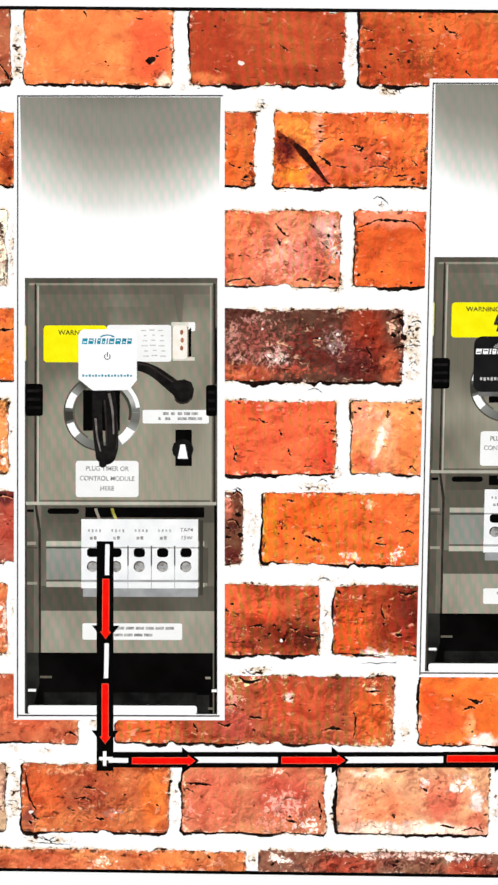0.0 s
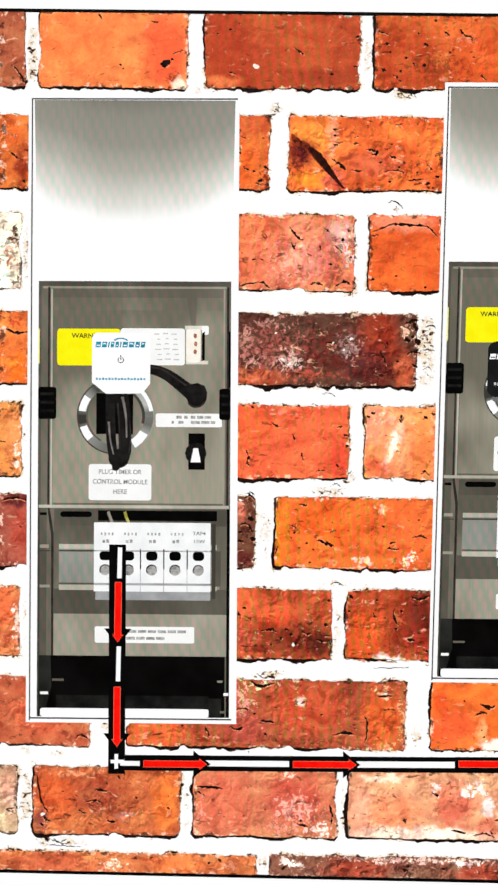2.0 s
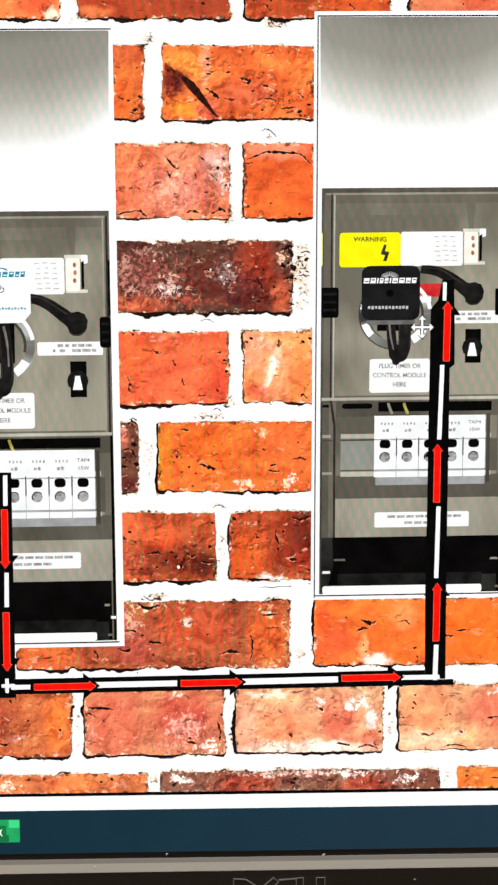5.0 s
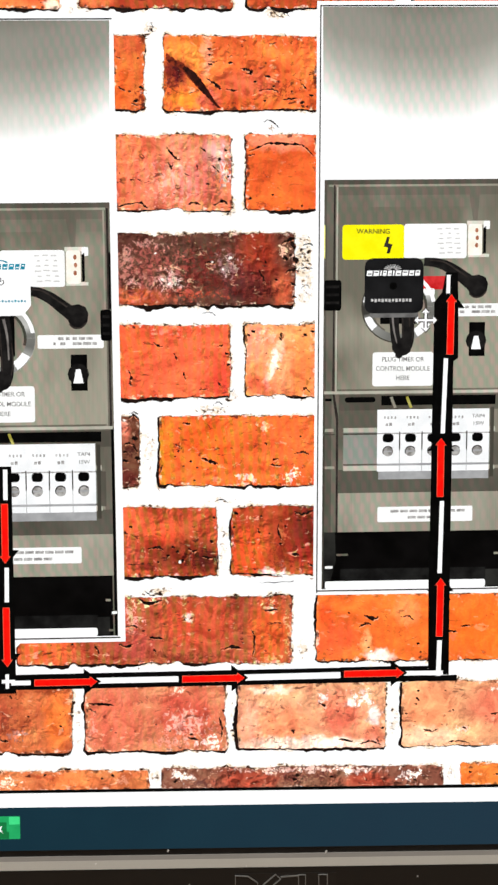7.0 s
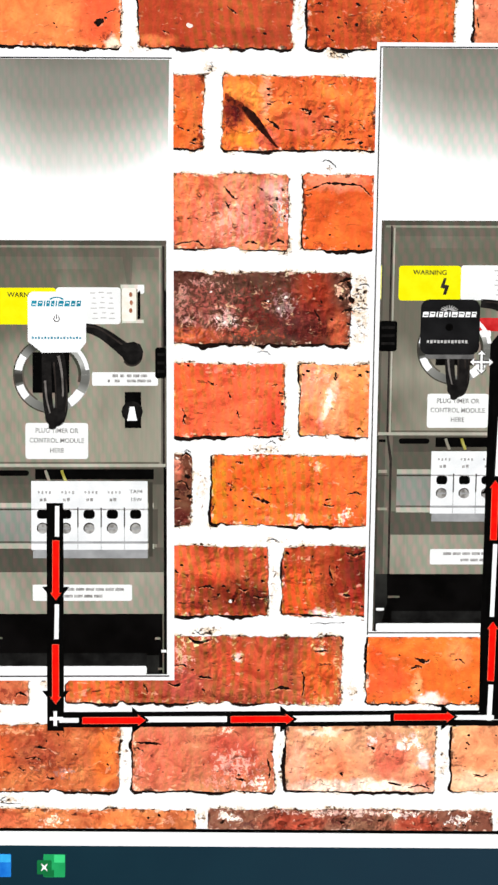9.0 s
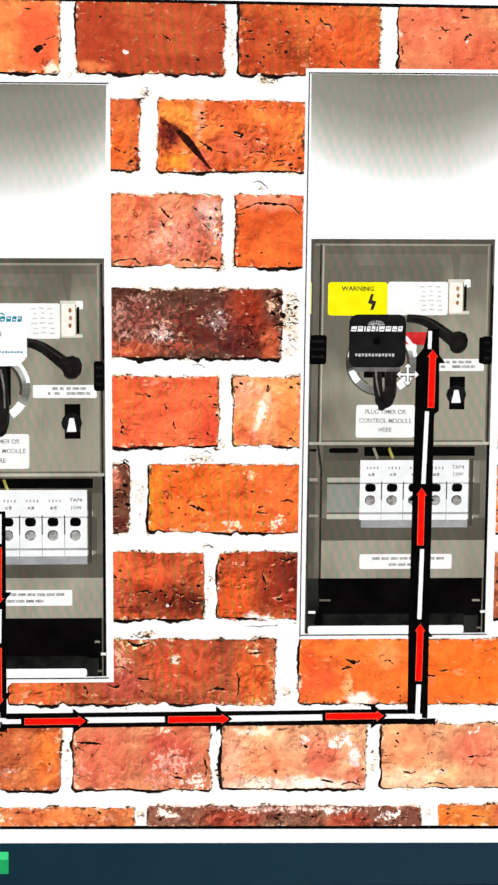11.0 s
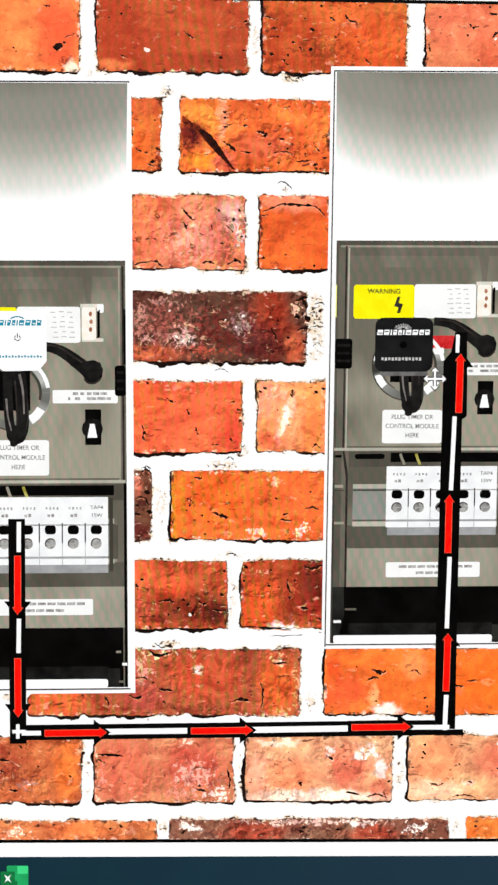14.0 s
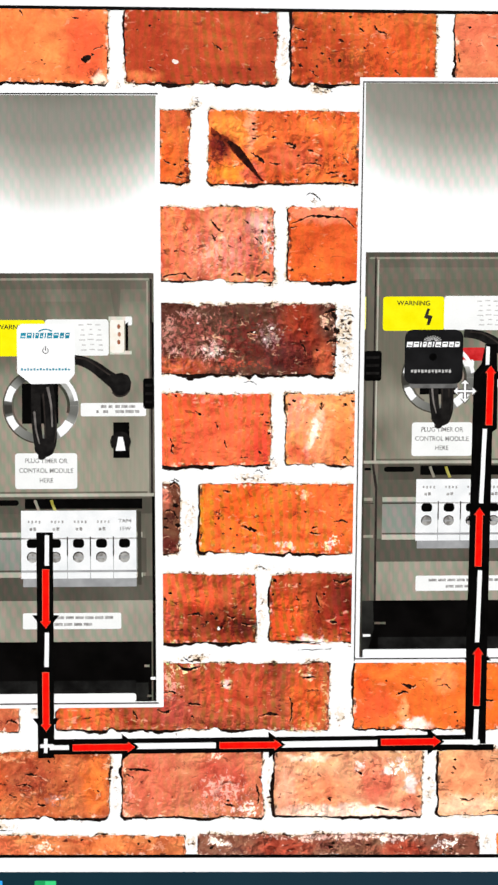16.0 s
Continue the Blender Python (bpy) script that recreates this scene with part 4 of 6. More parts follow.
brick("e", 46, 55.8, (186, 62, 40), [(0.3, 0.2, 0.3, 0.3, (230, 110, 50), 0.8, 0), (0.7, 0.7, 0.4, 0.3, (90, 32, 26), 0.9, 1), (0.4, 0.4, 0.5, 0.4, (60, 22, 20), 0.8, 1), (0.8, 0.9, 0.3, 0.15, (230, 160, 130), 0.7, 1)], rugged=0.7, seen=(50, 55.8))
brick("e", 60, 97, (196, 80, 46))
# sixth course
brick("f", -140, -101.7, (156, 54, 46), [(0.7, 0.5, 0.4, 0.4, (176, 66, 50), 0.7, 0), (0.5, 0.92, 0.5, 0.1, (80, 26, 30), 0.9, 0)], [(0.4, (0.0, 0.92), (0.5, 0.95), (1.0, 0.9))], rugged=0.4, shade=1.2, seen=(-109, -101.7))
brick("f", -57, -45.8, (104, 40, 30), [(0.4, 0.88, 0.5, 0.14, (226, 160, 136), 0.9, 1), (0.3, 0.8, 0.3, 0.15, (196, 100, 78), 0.7, 0), (0.6, 0.5, 0.5, 0.2, (60, 20, 20), 0.8, 1), (0.4, 0.15, 0.5, 0.16, (90, 30, 30), 0.7, 0),
      (0.7, 0.65, 0.3, 0.14, (176, 76, 56), 0.7, 1)], [(0.5, (0.5, 0.98), (0.75, 1.02), (0.95, 0.95)), (0.45, (0.3, 0.6), (0.6, 0.62), (0.9, 0.5)), (0.4, (0.1, 0.4), (0.5, 0.36))],
      [(0.8, 0.7, 0.6), (0.9, 0.4, 0.6), (0.3, 0.5, 0.4)], [(0.3, 0.95, 0.35)], rugged=0.8, seen=(-51.2, -45.8))
brick("f", -40.8, 3, (224, 76, 32), [(0.04, 0.5, 0.05, 0.5, (236, 128, 36), 0.6, 0), (0.3, 0.6, 0.2, 0.4, (230, 94, 32), 0.6, 0), (0.82, 0.6, 0.2, 0.4, (230, 104, 52), 0.8, 0), (0.55, 0.1, 0.12, 0.12, (252, 196, 176), 0.9, 1),
      (0.84, 0.14, 0.1, 0.16, (255, 216, 200), 0.95, 1), (0.36, 0.12, 0.1, 0.1, (240, 150, 110), 0.7, 1), (0.65, 0.85, 0.06, 0.12, (240, 190, 150), 0.8, 1), (0.1, 0.55, 0.06, 0.15, (120, 40, 24), 0.6, 1)],
      [(0.55, (0.26, 0.4), (0.32, 0.35), (0.37, 0.32)), (0.35, (0.72, 0.36), (0.76, 0.38)), (0.35, (0.86, 0.45), (0.92, 0.48), (0.95, 0.44)), (0.35, (0.02, 0.3), (0.0, 0.18)), (0.3, (0.1, 0.6), (0.13, 0.56)),
       (0.35, (0.15, 0.9), (0.2, 0.88)), (0.3, (0.7, 0.3), (0.78, 0.28))], [(0.12, 0.5, 0.35), (0.2, 0.35, 0.35), (0.15, 0.28, 0.25), (0.68, 0.6, 0.3), (0.24, 0.26, 0.25), (0.1, 0.42, 0.25), (0.9, 0.7, 0.25), (0.22, 0.08, 0.3)],
      stripes=0.85, rugged=0.35, shade=1.2, seen=(-40.8, -1.4))
brick("f", 45, 86, (212, 80, 36), [(0.5, 0.5, 0.4, 0.5, (176, 56, 28), 0.6, 1), (0.4, 0.45, 0.5, 0.5, (84, 30, 20), 0.75, 1), (0.4, 0.2, 0.4, 0.3, (246, 200, 170), 0.7, 1), (0.5, 0.9, 0.4, 0.1, (236, 120, 80), 0.7, 0)], [(0.35, (0.1, 0.5), (0.5, 0.55)), (0.35, (0.3, 0.3), (0.7, 0.36))], [(0.3, 0.65, 0.3), (0.7, 0.4, 0.4), (0.5, 0.2, 0.3)],
      rugged=0.8, seen=(50, 60))
# seventh course
brick("g", -140, -104.5, (206, 84, 52), [(0.3, 0.7, 0.5, 0.3, (226, 104, 60), 0.7, 0), (0.85, 0.5, 0.3, 0.5, (250, 232, 212), 0.9, 1), (0.5, 0.2, 0.4, 0.2, (160, 60, 44), 0.7, 1)], rugged=0.6, shade=0.5, seen=(-110, -104.5))
brick("g", -57, -26.5, (186, 58, 34), [(0.6, 0.3, 0.45, 0.3, (104, 36, 24), 0.75, 0), (0.1, 0.82, 0.16, 0.2, (232, 104, 62), 0.8, 0), (0.78, 0.25, 0.28, 0.26, (76, 24, 20), 0.85, 1), (0.9, 0.2, 0.12, 0.2, (70, 24, 20), 0.8, 0), (0.3, 0.12, 0.3, 0.12, (110, 36, 30), 0.7, 1),
      (0.45, 0.6, 0.2, 0.2, (224, 84, 48), 0.7, 0), (0.1, 0.3, 0.15, 0.2, (190, 88, 64), 0.7, 0)], [(0.4, (0.3, 0.4), (0.4, 0.42), (0.45, 0.38)), (0.45, (0.7, 0.4), (0.76, 0.36), (0.8, 0.38)), (0.4, (0.85, 0.28), (0.95, 0.26)),
      (0.35, (0.05, 0.65), (0.1, 0.6))], [(0.5, 0.3, 0.4), (0.6, 0.35, 0.45), (0.55, 0.42, 0.35), (0.95, 0.5, 0.5), (0.97, 0.85, 0.4), (0.65, 0.22, 0.45), (0.4, 0.2, 0.35), (0.12, 0.72, 0.4)],
      [(0.62, 0.2, 0.4)], stripes=0.95, rugged=0.6, shade=1.2, side=0.4, seen=(-51.2, -26.5))
brick("g", -22.8, 3, (176, 50, 26), [(0.6, 0.3, 0.35, 0.4, (66, 22, 16), 0.6, 1), (0.75, 0.6, 0.3, 0.5, (136, 42, 26), 0.7, 0), (0.88, 0.7, 0.2, 0.4, (104, 34, 26), 0.85, 0), (0.2, 0.3, 0.25, 0.4, (214, 84, 36), 0.7, 0), (0.6, 0.6, 0.12, 0.2, (210, 110, 70), 0.6, 1), (0.85, 0.3, 0.2, 0.2, (150, 46, 34), 0.7, 0), (0.5, 0.03, 0.16, 0.07, (255, 244, 234), 0.95, 0)],
      [(0.4, (0.7, 0.3), (0.8, 0.28)), (0.45, (0.74, 0.92), (0.85, 0.88), (0.98, 0.95)), (0.3, (0.55, 0.75), (0.56, 0.6), (0.6, 0.5)), (0.35, (0.3, 0.68), (0.34, 0.6)), (0.4, (0.9, 0.15), (0.97, 0.12)), (0.35, (0.0, 0.02), (0.3, 0.0), (0.6, -0.03))],
      [(0.58, 0.45, 0.35), (0.64, 0.7, 0.35), (0.05, 0.9, 0.4), (0.03, 0.7, 0.35), (0.35, 0.85, 0.3), (0.45, 0.6, 0.25)], stripes=1.0, rugged=0.65, shade=0.8, seen=(-22.8, -1.4))
brick("g", 45, 52.5, (178, 76, 52), [(0.5, 0.3, 0.4, 0.3, (120, 44, 32), 0.8, 1), (0.5, 0.6, 0.5, 0.5, (70, 24, 20), 0.8, 1)], [(0.5, (0.3, 0.6), (0.6, 0.5), (0.9, 0.3))], rugged=0.7, seen=(49, 52.5))
brick("g", 56.3, 97, (196, 76, 44), side=1.6)
# eighth course
brick("h", -140, -86.3, (186, 68, 46), [(0.5, 0.5, 0.3, 0.4, (204, 88, 56), 0.7, 0), (0.8, 0.15, 0.2, 0.15, (120, 40, 30), 0.7, 1), (0.97, 0.4, 0.04, 0.3, (226, 150, 110), 0.8, 1)], [(0.4, (0.85, 0.1), (0.9, 0.16), (0.97, 0.1))], rugged=0.4, seen=(-110, -86.3))
brick("h", -77.1, -7.7, (172, 60, 40), [(0.48, 0.93, 0.1, 0.1, (244, 224, 184), 0.95, 1), (0.985, 0.4, 0.025, 0.5, (230, 206, 150), 0.9, 1), (0.92, 0.06, 0.08, 0.1, (226, 196, 130), 0.8, 1), (0.5, 0.12, 0.4, 0.14, (110, 40, 28), 0.65, 1), (0.42, 0.65, 0.06, 0.4, (232, 170, 150), 0.85, 1), (0.43, 0.3, 0.08, 0.25, (176, 74, 62), 0.8, 0), (0.65, 0.6, 0.14, 0.4, (200, 76, 46), 0.7, 0), (0.92, 0.45, 0.08, 0.5, (214, 92, 42), 0.85, 0),
      (0.1, 0.2, 0.12, 0.3, (226, 100, 50), 0.7, 0), (0.25, 0.15, 0.12, 0.2, (160, 56, 34), 0.7, 1), (0.92, 0.85, 0.05, 0.12, (240, 190, 150), 0.85, 1), (0.62, 0.68, 0.02, 0.08, (255, 220, 200), 0.9, 0), (0.45, 0.93, 0.08, 0.08, (230, 200, 150), 0.7, 1)],
      [(0.35, (0.86, 0.12), (0.865, 0.35), (0.855, 0.5)), (0.5, (0.74, 0.2), (0.78, 0.24), (0.82, 0.22)), (0.4, (0.38, 0.55), (0.42, 0.57), (0.44, 0.54)), (0.5, (0.37, 0.3), (0.4, 0.26), (0.42, 0.3)), (0.4, (0.48, 0.4), (0.53, 0.38)),
       (0.45, (0.44, 0.98), (0.48, 0.9), (0.53, 0.95)), (0.35, (0.9, 0.78), (0.95, 0.8)), (0.35, (0.28, 0.3), (0.3, 0.15)), (0.3, (0.6, 0.64), (0.64, 0.68))], [(0.5, 0.2, 0.35), (0.94, 0.6, 0.3), (0.46, 0.5, 0.3), (0.2, 0.3, 0.3), (0.7, 0.5, 0.25)],
      [(0.62, 0.66, 0.4), (0.93, 0.82, 0.35)], stripes=0.85, rugged=0.5, shade=1.0)
brick("h", -1.25, 62, (230, 81, 30), [(0.75, 0.5, 0.3, 0.5, (236, 104, 34), 0.85, 0), (0.08, 0.3, 0.1, 0.3, (228, 86, 50), 0.7, 0), (0.2, 0.3, 0.022, 0.16, (248, 176, 116), 0.7, 0), (0.25, 0.06, 0.06, 0.12, (255, 240, 226), 0.95, 0), (0.36, 0.75, 0.05, 0.2, (246, 150, 90), 0.6, 0),
      (0.55, 0.35, 0.06, 0.15, (226, 110, 70), 0.7, 1), (0.04, 0.7, 0.03, 0.2, (214, 60, 30), 0.6, 0)],
      [(0.6, (0.19, 0.68), (0.23, 0.63), (0.25, 0.66)), (0.45, (0.17, 0.5), (0.2, 0.56), (0.22, 0.54)), (0.3, (0.34, 0.65), (0.37, 0.66), (0.39, 0.6)), (0.35, (0.5, 0.5), (0.53, 0.44), (0.57, 0.42)), (0.3, (0.58, 0.5), (0.62, 0.52)),
       (0.4, (0.5, 0.95), (0.54, 0.9))], [(0.13, 0.72, 0.22), (0.2, 0.3, 0.2), (0.21, 0.2, 0.25), (0.5, 0.55, 0.3), (0.53, 0.93, 0.4), (0.41, 0.25, 0.35), (0.42, 0.12, 0.3), (0.75, 0.4, 0.2)], [(0.22, 0.14, 0.3)],
      stripes=0.2, rugged=0.12, shade=0.7, side=1.5)
brick("h", 66, 110, (200, 80, 44))
# ninth course
brick("i", -140, -104.6, (196, 122, 102), [(0.7, 0.5, 0.4, 0.4, (230, 190, 170), 0.8, 1), (0.5, 0.7, 0.5, 0.2, (210, 140, 116), 0.7, 0)], rugged=0.6, shade=0.4, seen=(-110, -104.6))
brick("i", -100.3, -63.5, (194, 74, 44), [(0.14, 0.55, 0.16, 0.4, (206, 86, 44), 0.8, 0), (0.45, 0.62, 0.2, 0.3, (150, 56, 40), 0.7, 0), (0.9, 0.5, 0.1, 0.45, (226, 112, 48), 0.85, 0), (0.62, 0.3, 0.12, 0.14, (236, 170, 150), 0.7, 1),
      (0.5, 0.4, 0.3, 0.4, (100, 36, 28), 0.6, 1), (0.05, 0.22, 0.05, 0.2, (120, 50, 50), 0.8, 0), (0.3, 0.9, 0.3, 0.1, (224, 150, 110), 0.6, 1)],
      [(0.45, (0.05, 0.35), (0.08, 0.22), (0.12, 0.16)), (0.4, (0.36, 0.48), (0.42, 0.5), (0.46, 0.46)), (0.35, (0.42, 0.66), (0.5, 0.64)), (0.4, (0.5, 0.2), (0.56, 0.18)), (0.3, (0.3, 0.35), (0.36, 0.3)), (0.3, (0.02, 0.9), (0.05, 0.5), (0.1, 0.3))],
      [(0.06, 0.12, 0.5), (0.92, 0.4, 0.3), (0.58, 0.85, 0.3), (0.2, 0.62, 0.25), (0.7, 0.55, 0.25), (0.5, 0.75, 0.3)], [(0.06, 0.28, 0.45), (0.64, 0.28, 0.3)], stripes=0.1, rugged=0.55)
brick("i", -60.0, -24.3, (208, 94, 70), [(0.2, 0.5, 0.22, 0.5, (208, 96, 72), 0.8, 0), (0.7, 0.55, 0.25, 0.4, (188, 66, 54), 0.8, 0), (0.72, 0.4, 0.3, 0.4, (246, 196, 180), 0.5, 1), (0.88, 0.12, 0.14, 0.18, (250, 224, 212), 0.9, 1), (0.6, 0.12, 0.3, 0.1, (230, 150, 130), 0.8, 1), (0.05, 0.3, 0.06, 0.3, (230, 150, 130), 0.7, 1),
      (0.64, 0.92, 0.1, 0.08, (250, 200, 180), 0.8, 1)], [(0.4, (0.02, 0.72), (0.1, 0.72), (0.2, 0.7)), (0.35, (0.02, 0.65), (0.07, 0.6)), (0.4, (0.95, 0.5), (0.97, 0.3), (0.96, 0.2)), (0.35, (0.72, 0.2), (0.8, 0.16))],
      [(0.5, 0.4, 0.2), (0.6, 0.3, 0.2), (0.98, 0.6, 0.35), (0.35, 0.3, 0.18), (0.75, 0.25, 0.3)], [(0.92, 0.2, 0.35), (0.9, 0.05, 0.5)], stripes=0.25, rugged=0.35, shade=1.1)
brick("i", -21.4, 16.4, (224, 124, 96), [(0.7, 0.5, 0.16, 0.35, (206, 84, 66), 0.8, 0), (0.3, 0.35, 0.2, 0.3, (232, 132, 90), 0.8, 0), (0.84, 0.76, 0.12, 0.24, (255, 236, 226), 0.95, 1), (0.5, 0.06, 0.5, 0.12, (253, 228, 208), 0.85, 0), (0.22, 0.88, 0.14, 0.06, (255, 226, 200), 0.85, 0),
      (0.58, 0.72, 0.06, 0.2, (255, 226, 214), 0.85, 1), (0.92, 0.5, 0.05, 0.14, (255, 250, 244), 0.95, 0), (0.76, 0.7, 0.04, 0.1, (255, 236, 226), 0.9, 0), (0.92, 0.2, 0.08, 0.2, (206, 90, 70), 0.7, 0), (0.08, 0.4, 0.07, 0.4, (240, 160, 130), 0.7, 0)],
      [(0.35, (0.36, 0.3), (0.38, 0.22)), (0.3, (0.82, 0.06), (0.9, 0.1), (0.97, 0.04)), (0.35, (0.55, 0.7), (0.6, 0.62)), (0.3, (0.68, 0.14), (0.78, 0.1))], [(0.58, 0.66, 0.35), (0.68, 0.56, 0.22), (0.38, 0.28, 0.3), (0.98, 0.3, 0.35), (0.95, 0.1, 0.3)],
      [(0.92, 0.5, 0.8), (0.58, 0.78, 0.5), (0.88, 0.72, 0.6), (0.78, 0.66, 0.45)], stripes=0.1, rugged=0.4, side=1.6)
brick("i", 20.7, 55.3, (226, 124, 92), [(0.2, 0.55, 0.2, 0.4, (234, 142, 96), 0.8, 0), (0.72, 0.6, 0.22, 0.35, (212, 100, 76), 0.8, 0), (0.2, 0.15, 0.25, 0.16, (250, 196, 160), 0.8, 0), (0.46, 0.25, 0.08, 0.12, (250, 210, 190), 0.8, 1), (0.7, 0.92, 0.08, 0.08, (250, 220, 200), 0.8, 1),
      (0.9, 0.3, 0.1, 0.25, (232, 140, 106), 0.7, 0)], [(0.4, (0.1, 0.75), (0.13, 0.7)), (0.35, (0.16, 0.26), (0.22, 0.23), (0.27, 0.26)), (0.3, (0.66, 0.48), (0.74, 0.5)), (0.3, (0.44, 0.3), (0.48, 0.26)), (0.3, (0.3, 0.02), (0.4, 0.08), (0.5, 0.04))],
      [(0.12, 0.85, 0.3), (0.1, 0.65, 0.25), (0.38, 0.55, 0.22), (0.03, 0.5, 0.25), (0.78, 0.5, 0.25), (0.86, 0.6, 0.2), (0.32, 0.85, 0.2)], rugged=0.3, shade=0.6, side=1.3)
brick("i", 57.6, 97, (250, 208, 178), rugged=0.2, shade=0.3, side=0.4)
# lowest course, cut by the picture's edge
brick("j", -140, -44.2, (206, 86, 52), [(0.25, 0.4, 0.2, 0.5, (196, 90, 60), 0.7, 0), (0.45, 0.4, 0.08, 0.5, (240, 200, 176), 0.9, 1), (0.7, 0.5, 0.1, 0.5, (238, 130, 70), 0.8, 0), (0.9, 0.5, 0.06, 0.6, (240, 170, 130), 0.8, 1), (0.6, 0.7, 0.1, 0.3, (170, 66, 40), 0.7, 1)],
      pits=[(0.82, 0.6, 0.35), (0.86, 0.75, 0.3), (0.6, 0.8, 0.3)], rugged=0.5, seen=(-110, -44.2))
brick("j", -40.9, 31.4, (132, 58, 48), [(0.07, 0.6, 0.08, 0.5, (246, 226, 214), 0.9, 1), (0.3, 0.4, 0.12, 0.5, (166, 66, 46), 0.8, 0), (0.5, 0.85, 0.5, 0.3, (230, 190, 176), 0.85, 1), (0.72, 0.3, 0.1, 0.4, (180, 74, 52), 0.8, 0), (0.68, 0.8, 0.1, 0.3, (250, 232, 220), 0.9, 1),
      (0.88, 0.6, 0.08, 0.5, (250, 236, 226), 0.9, 1), (0.15, 0.3, 0.1, 0.4, (80, 40, 40), 0.7, 1), (0.5, 0.4, 0.2, 0.4, (90, 40, 38), 0.7, 1)],
      pits=[(0.47, 0.4, 0.5), (0.48, 0.6, 0.4), (0.6, 0.5, 0.4), (0.05, 0.4, 0.4), (0.9, 0.3, 0.4)], chips=[(0.06, 0.7, 0.4), (0.1, 0.5, 0.3)], rugged=0.9, side=1.8)
brick("j", 35.9, 110, (206, 88, 42), [(0.04, 0.5, 0.06, 0.6, (226, 104, 40), 0.8, 0), (0.3, 0.5, 0.2, 0.5, (230, 120, 50), 0.8, 0), (0.8, 0.5, 0.2, 0.6, (200, 90, 66), 0.7, 0)], cracks=[(0.35, (0.35, 0.5), (0.5, 0.48))], pits=[(0.1, 0.6, 0.35), (0.7, 0.8, 0.35)], rugged=0.5,
      seen=(35.9, 60))


# sandy mortar that lies bare in the joints
def bare_sand(cx, cz, rx, rz, much):
    centre = crust.verts.new((cx / 1000, -0.000116, cz / 1000))
    centre[reach] = much
    loops = []
    for share, amount, high in ((0.5, much * 0.8, 0.1155), (1.0, 0.0, 0.1145), (1.0, 0.0, 0.099)):
        loop = []
        for k in range(20):
            a = 2 * math.pi * k / 20
            vert = crust.verts.new(((cx + rx * share * math.cos(a)) / 1000, -high / 1000, (cz + rz * share * math.sin(a)) / 1000))
            vert[reach] = amount
            loop.append(vert)
        loops.append(loop)
    for k in range(20):
        m = (k + 1) % 20
        crust.faces.new((centre, loops[0][k], loops[0][m]))
        for inner, outer in zip(loops, loops[1:]):
            crust.faces.new((inner[k], outer[k], outer[m], inner[m]))


for cx, cz, rx, rz, much in ((-4.7, 1020.2, 3.3, 9.8, 0.95), (-43.3, 975.0, 2.2, 8.5, 0.9), (-103.4, 1044.0, 1.8, 9.0, 1.1), (-102.4, 1093.0, 2.0, 9.0, 1.3), (-102.9, 953.0, 1.8, 8.5, 1.3), (-82.2, 930.0, 4.2, 7.0, 1.1), (-103.2, 998.0, 1.5, 8.0, 0.9),
                             (-102.5, 907.0, 1.9, 8.0, 1.0), (-24.6, 952.0, 1.7, 8.0, 0.7), (-22.8, 906.0, 1.3, 7.0, 0.9), (-61.8, 905.0, 1.5, 6.0, 0.6), (18.6, 905.0, 1.8, 7.0, 0.6), (53.9, 952.0, 1.7, 8.0, 1.1), (-4.8, 929.0, 2.4, 8.0, 0.7),
                             (33.6, 891.5, 2.2, 3.0, 1.1), (-42.5, 891.5, 1.7, 3.0, 0.9), (-94.0, 896.2, 8.0, 1.7, 0.9), (-30.0, 985.4, 10.0, 1.6, 1.0), (-43.0, 939.4, 6.0, 1.6, 1.2), (-23.0, 988.8, 2.4, 2.4, 1.1), (-99.0, 919.0, 8.0, 1.6, 0.8),
                             (-25.0, 962.6, 4.0, 1.6, 0.9), (-14.0, 1055.0, 4.0, 1.6, 0.8), (-12.0, 1083.2, 4.0, 1.6, 0.9), (-42.6, 1079.4, 2.0, 2.0, 0.8), (12.0, 919.6, 6.0, 1.2, 0.5), (-61.9, 1085.0, 1.6, 3.0, 0.7), (-20.0, 1091.0, 1.6, 8.0, 0.5)):
    bare_sand(cx, cz, rx, rz, much)
tagged(part("mortar_crust", crust, CRUST, wall, "sandy cream mortar crumbs along the bricks"), "", "", "", "stuff")

# the diagonal gash in the brick of the second course, its shade painted as dark shapes
def cleft(upper, lower, material, low, high):
    """A rough-edged dent between two lines, drawn as a flat shape in its shade colour."""
    rim = [(x + marks.uniform(-0.14, 0.14), z + marks.uniform(-0.14, 0.14)) for x, z in curve(upper, 8) + curve(lower[::-1], 8)]
    mark("gash", rim, material, high, low)


cleft([(-38.4, 1073.4), (-36.4, 1072.0), (-34.4, 1071.0)], [(-38.4, 1071.6), (-36.8, 1070.4), (-34.8, 1069.6)], GASH_SOFT_SHADE, 0.25, 0.256)
cleft([(-35.6, 1071.8), (-33.2, 1070.0), (-30.8, 1068.2), (-28.0, 1064.2), (-25.0, 1059.9)], [(-35.9, 1070.4), (-34.2, 1068.9), (-31.6, 1065.9), (-28.6, 1062.8), (-25.6, 1059.9)], GASH_SOFT_SHADE, 0.25, 0.258)
cleft([(-34.0, 1070.4), (-32.4, 1069.4), (-30.6, 1067.9), (-27.9, 1063.9), (-25.3, 1060.2)], [(-34.4, 1069.6), (-32.9, 1067.8), (-31.3, 1065.9), (-28.5, 1062.9), (-25.6, 1060.0)], GASH_DEEP_SHADE, 0.258, 0.262)

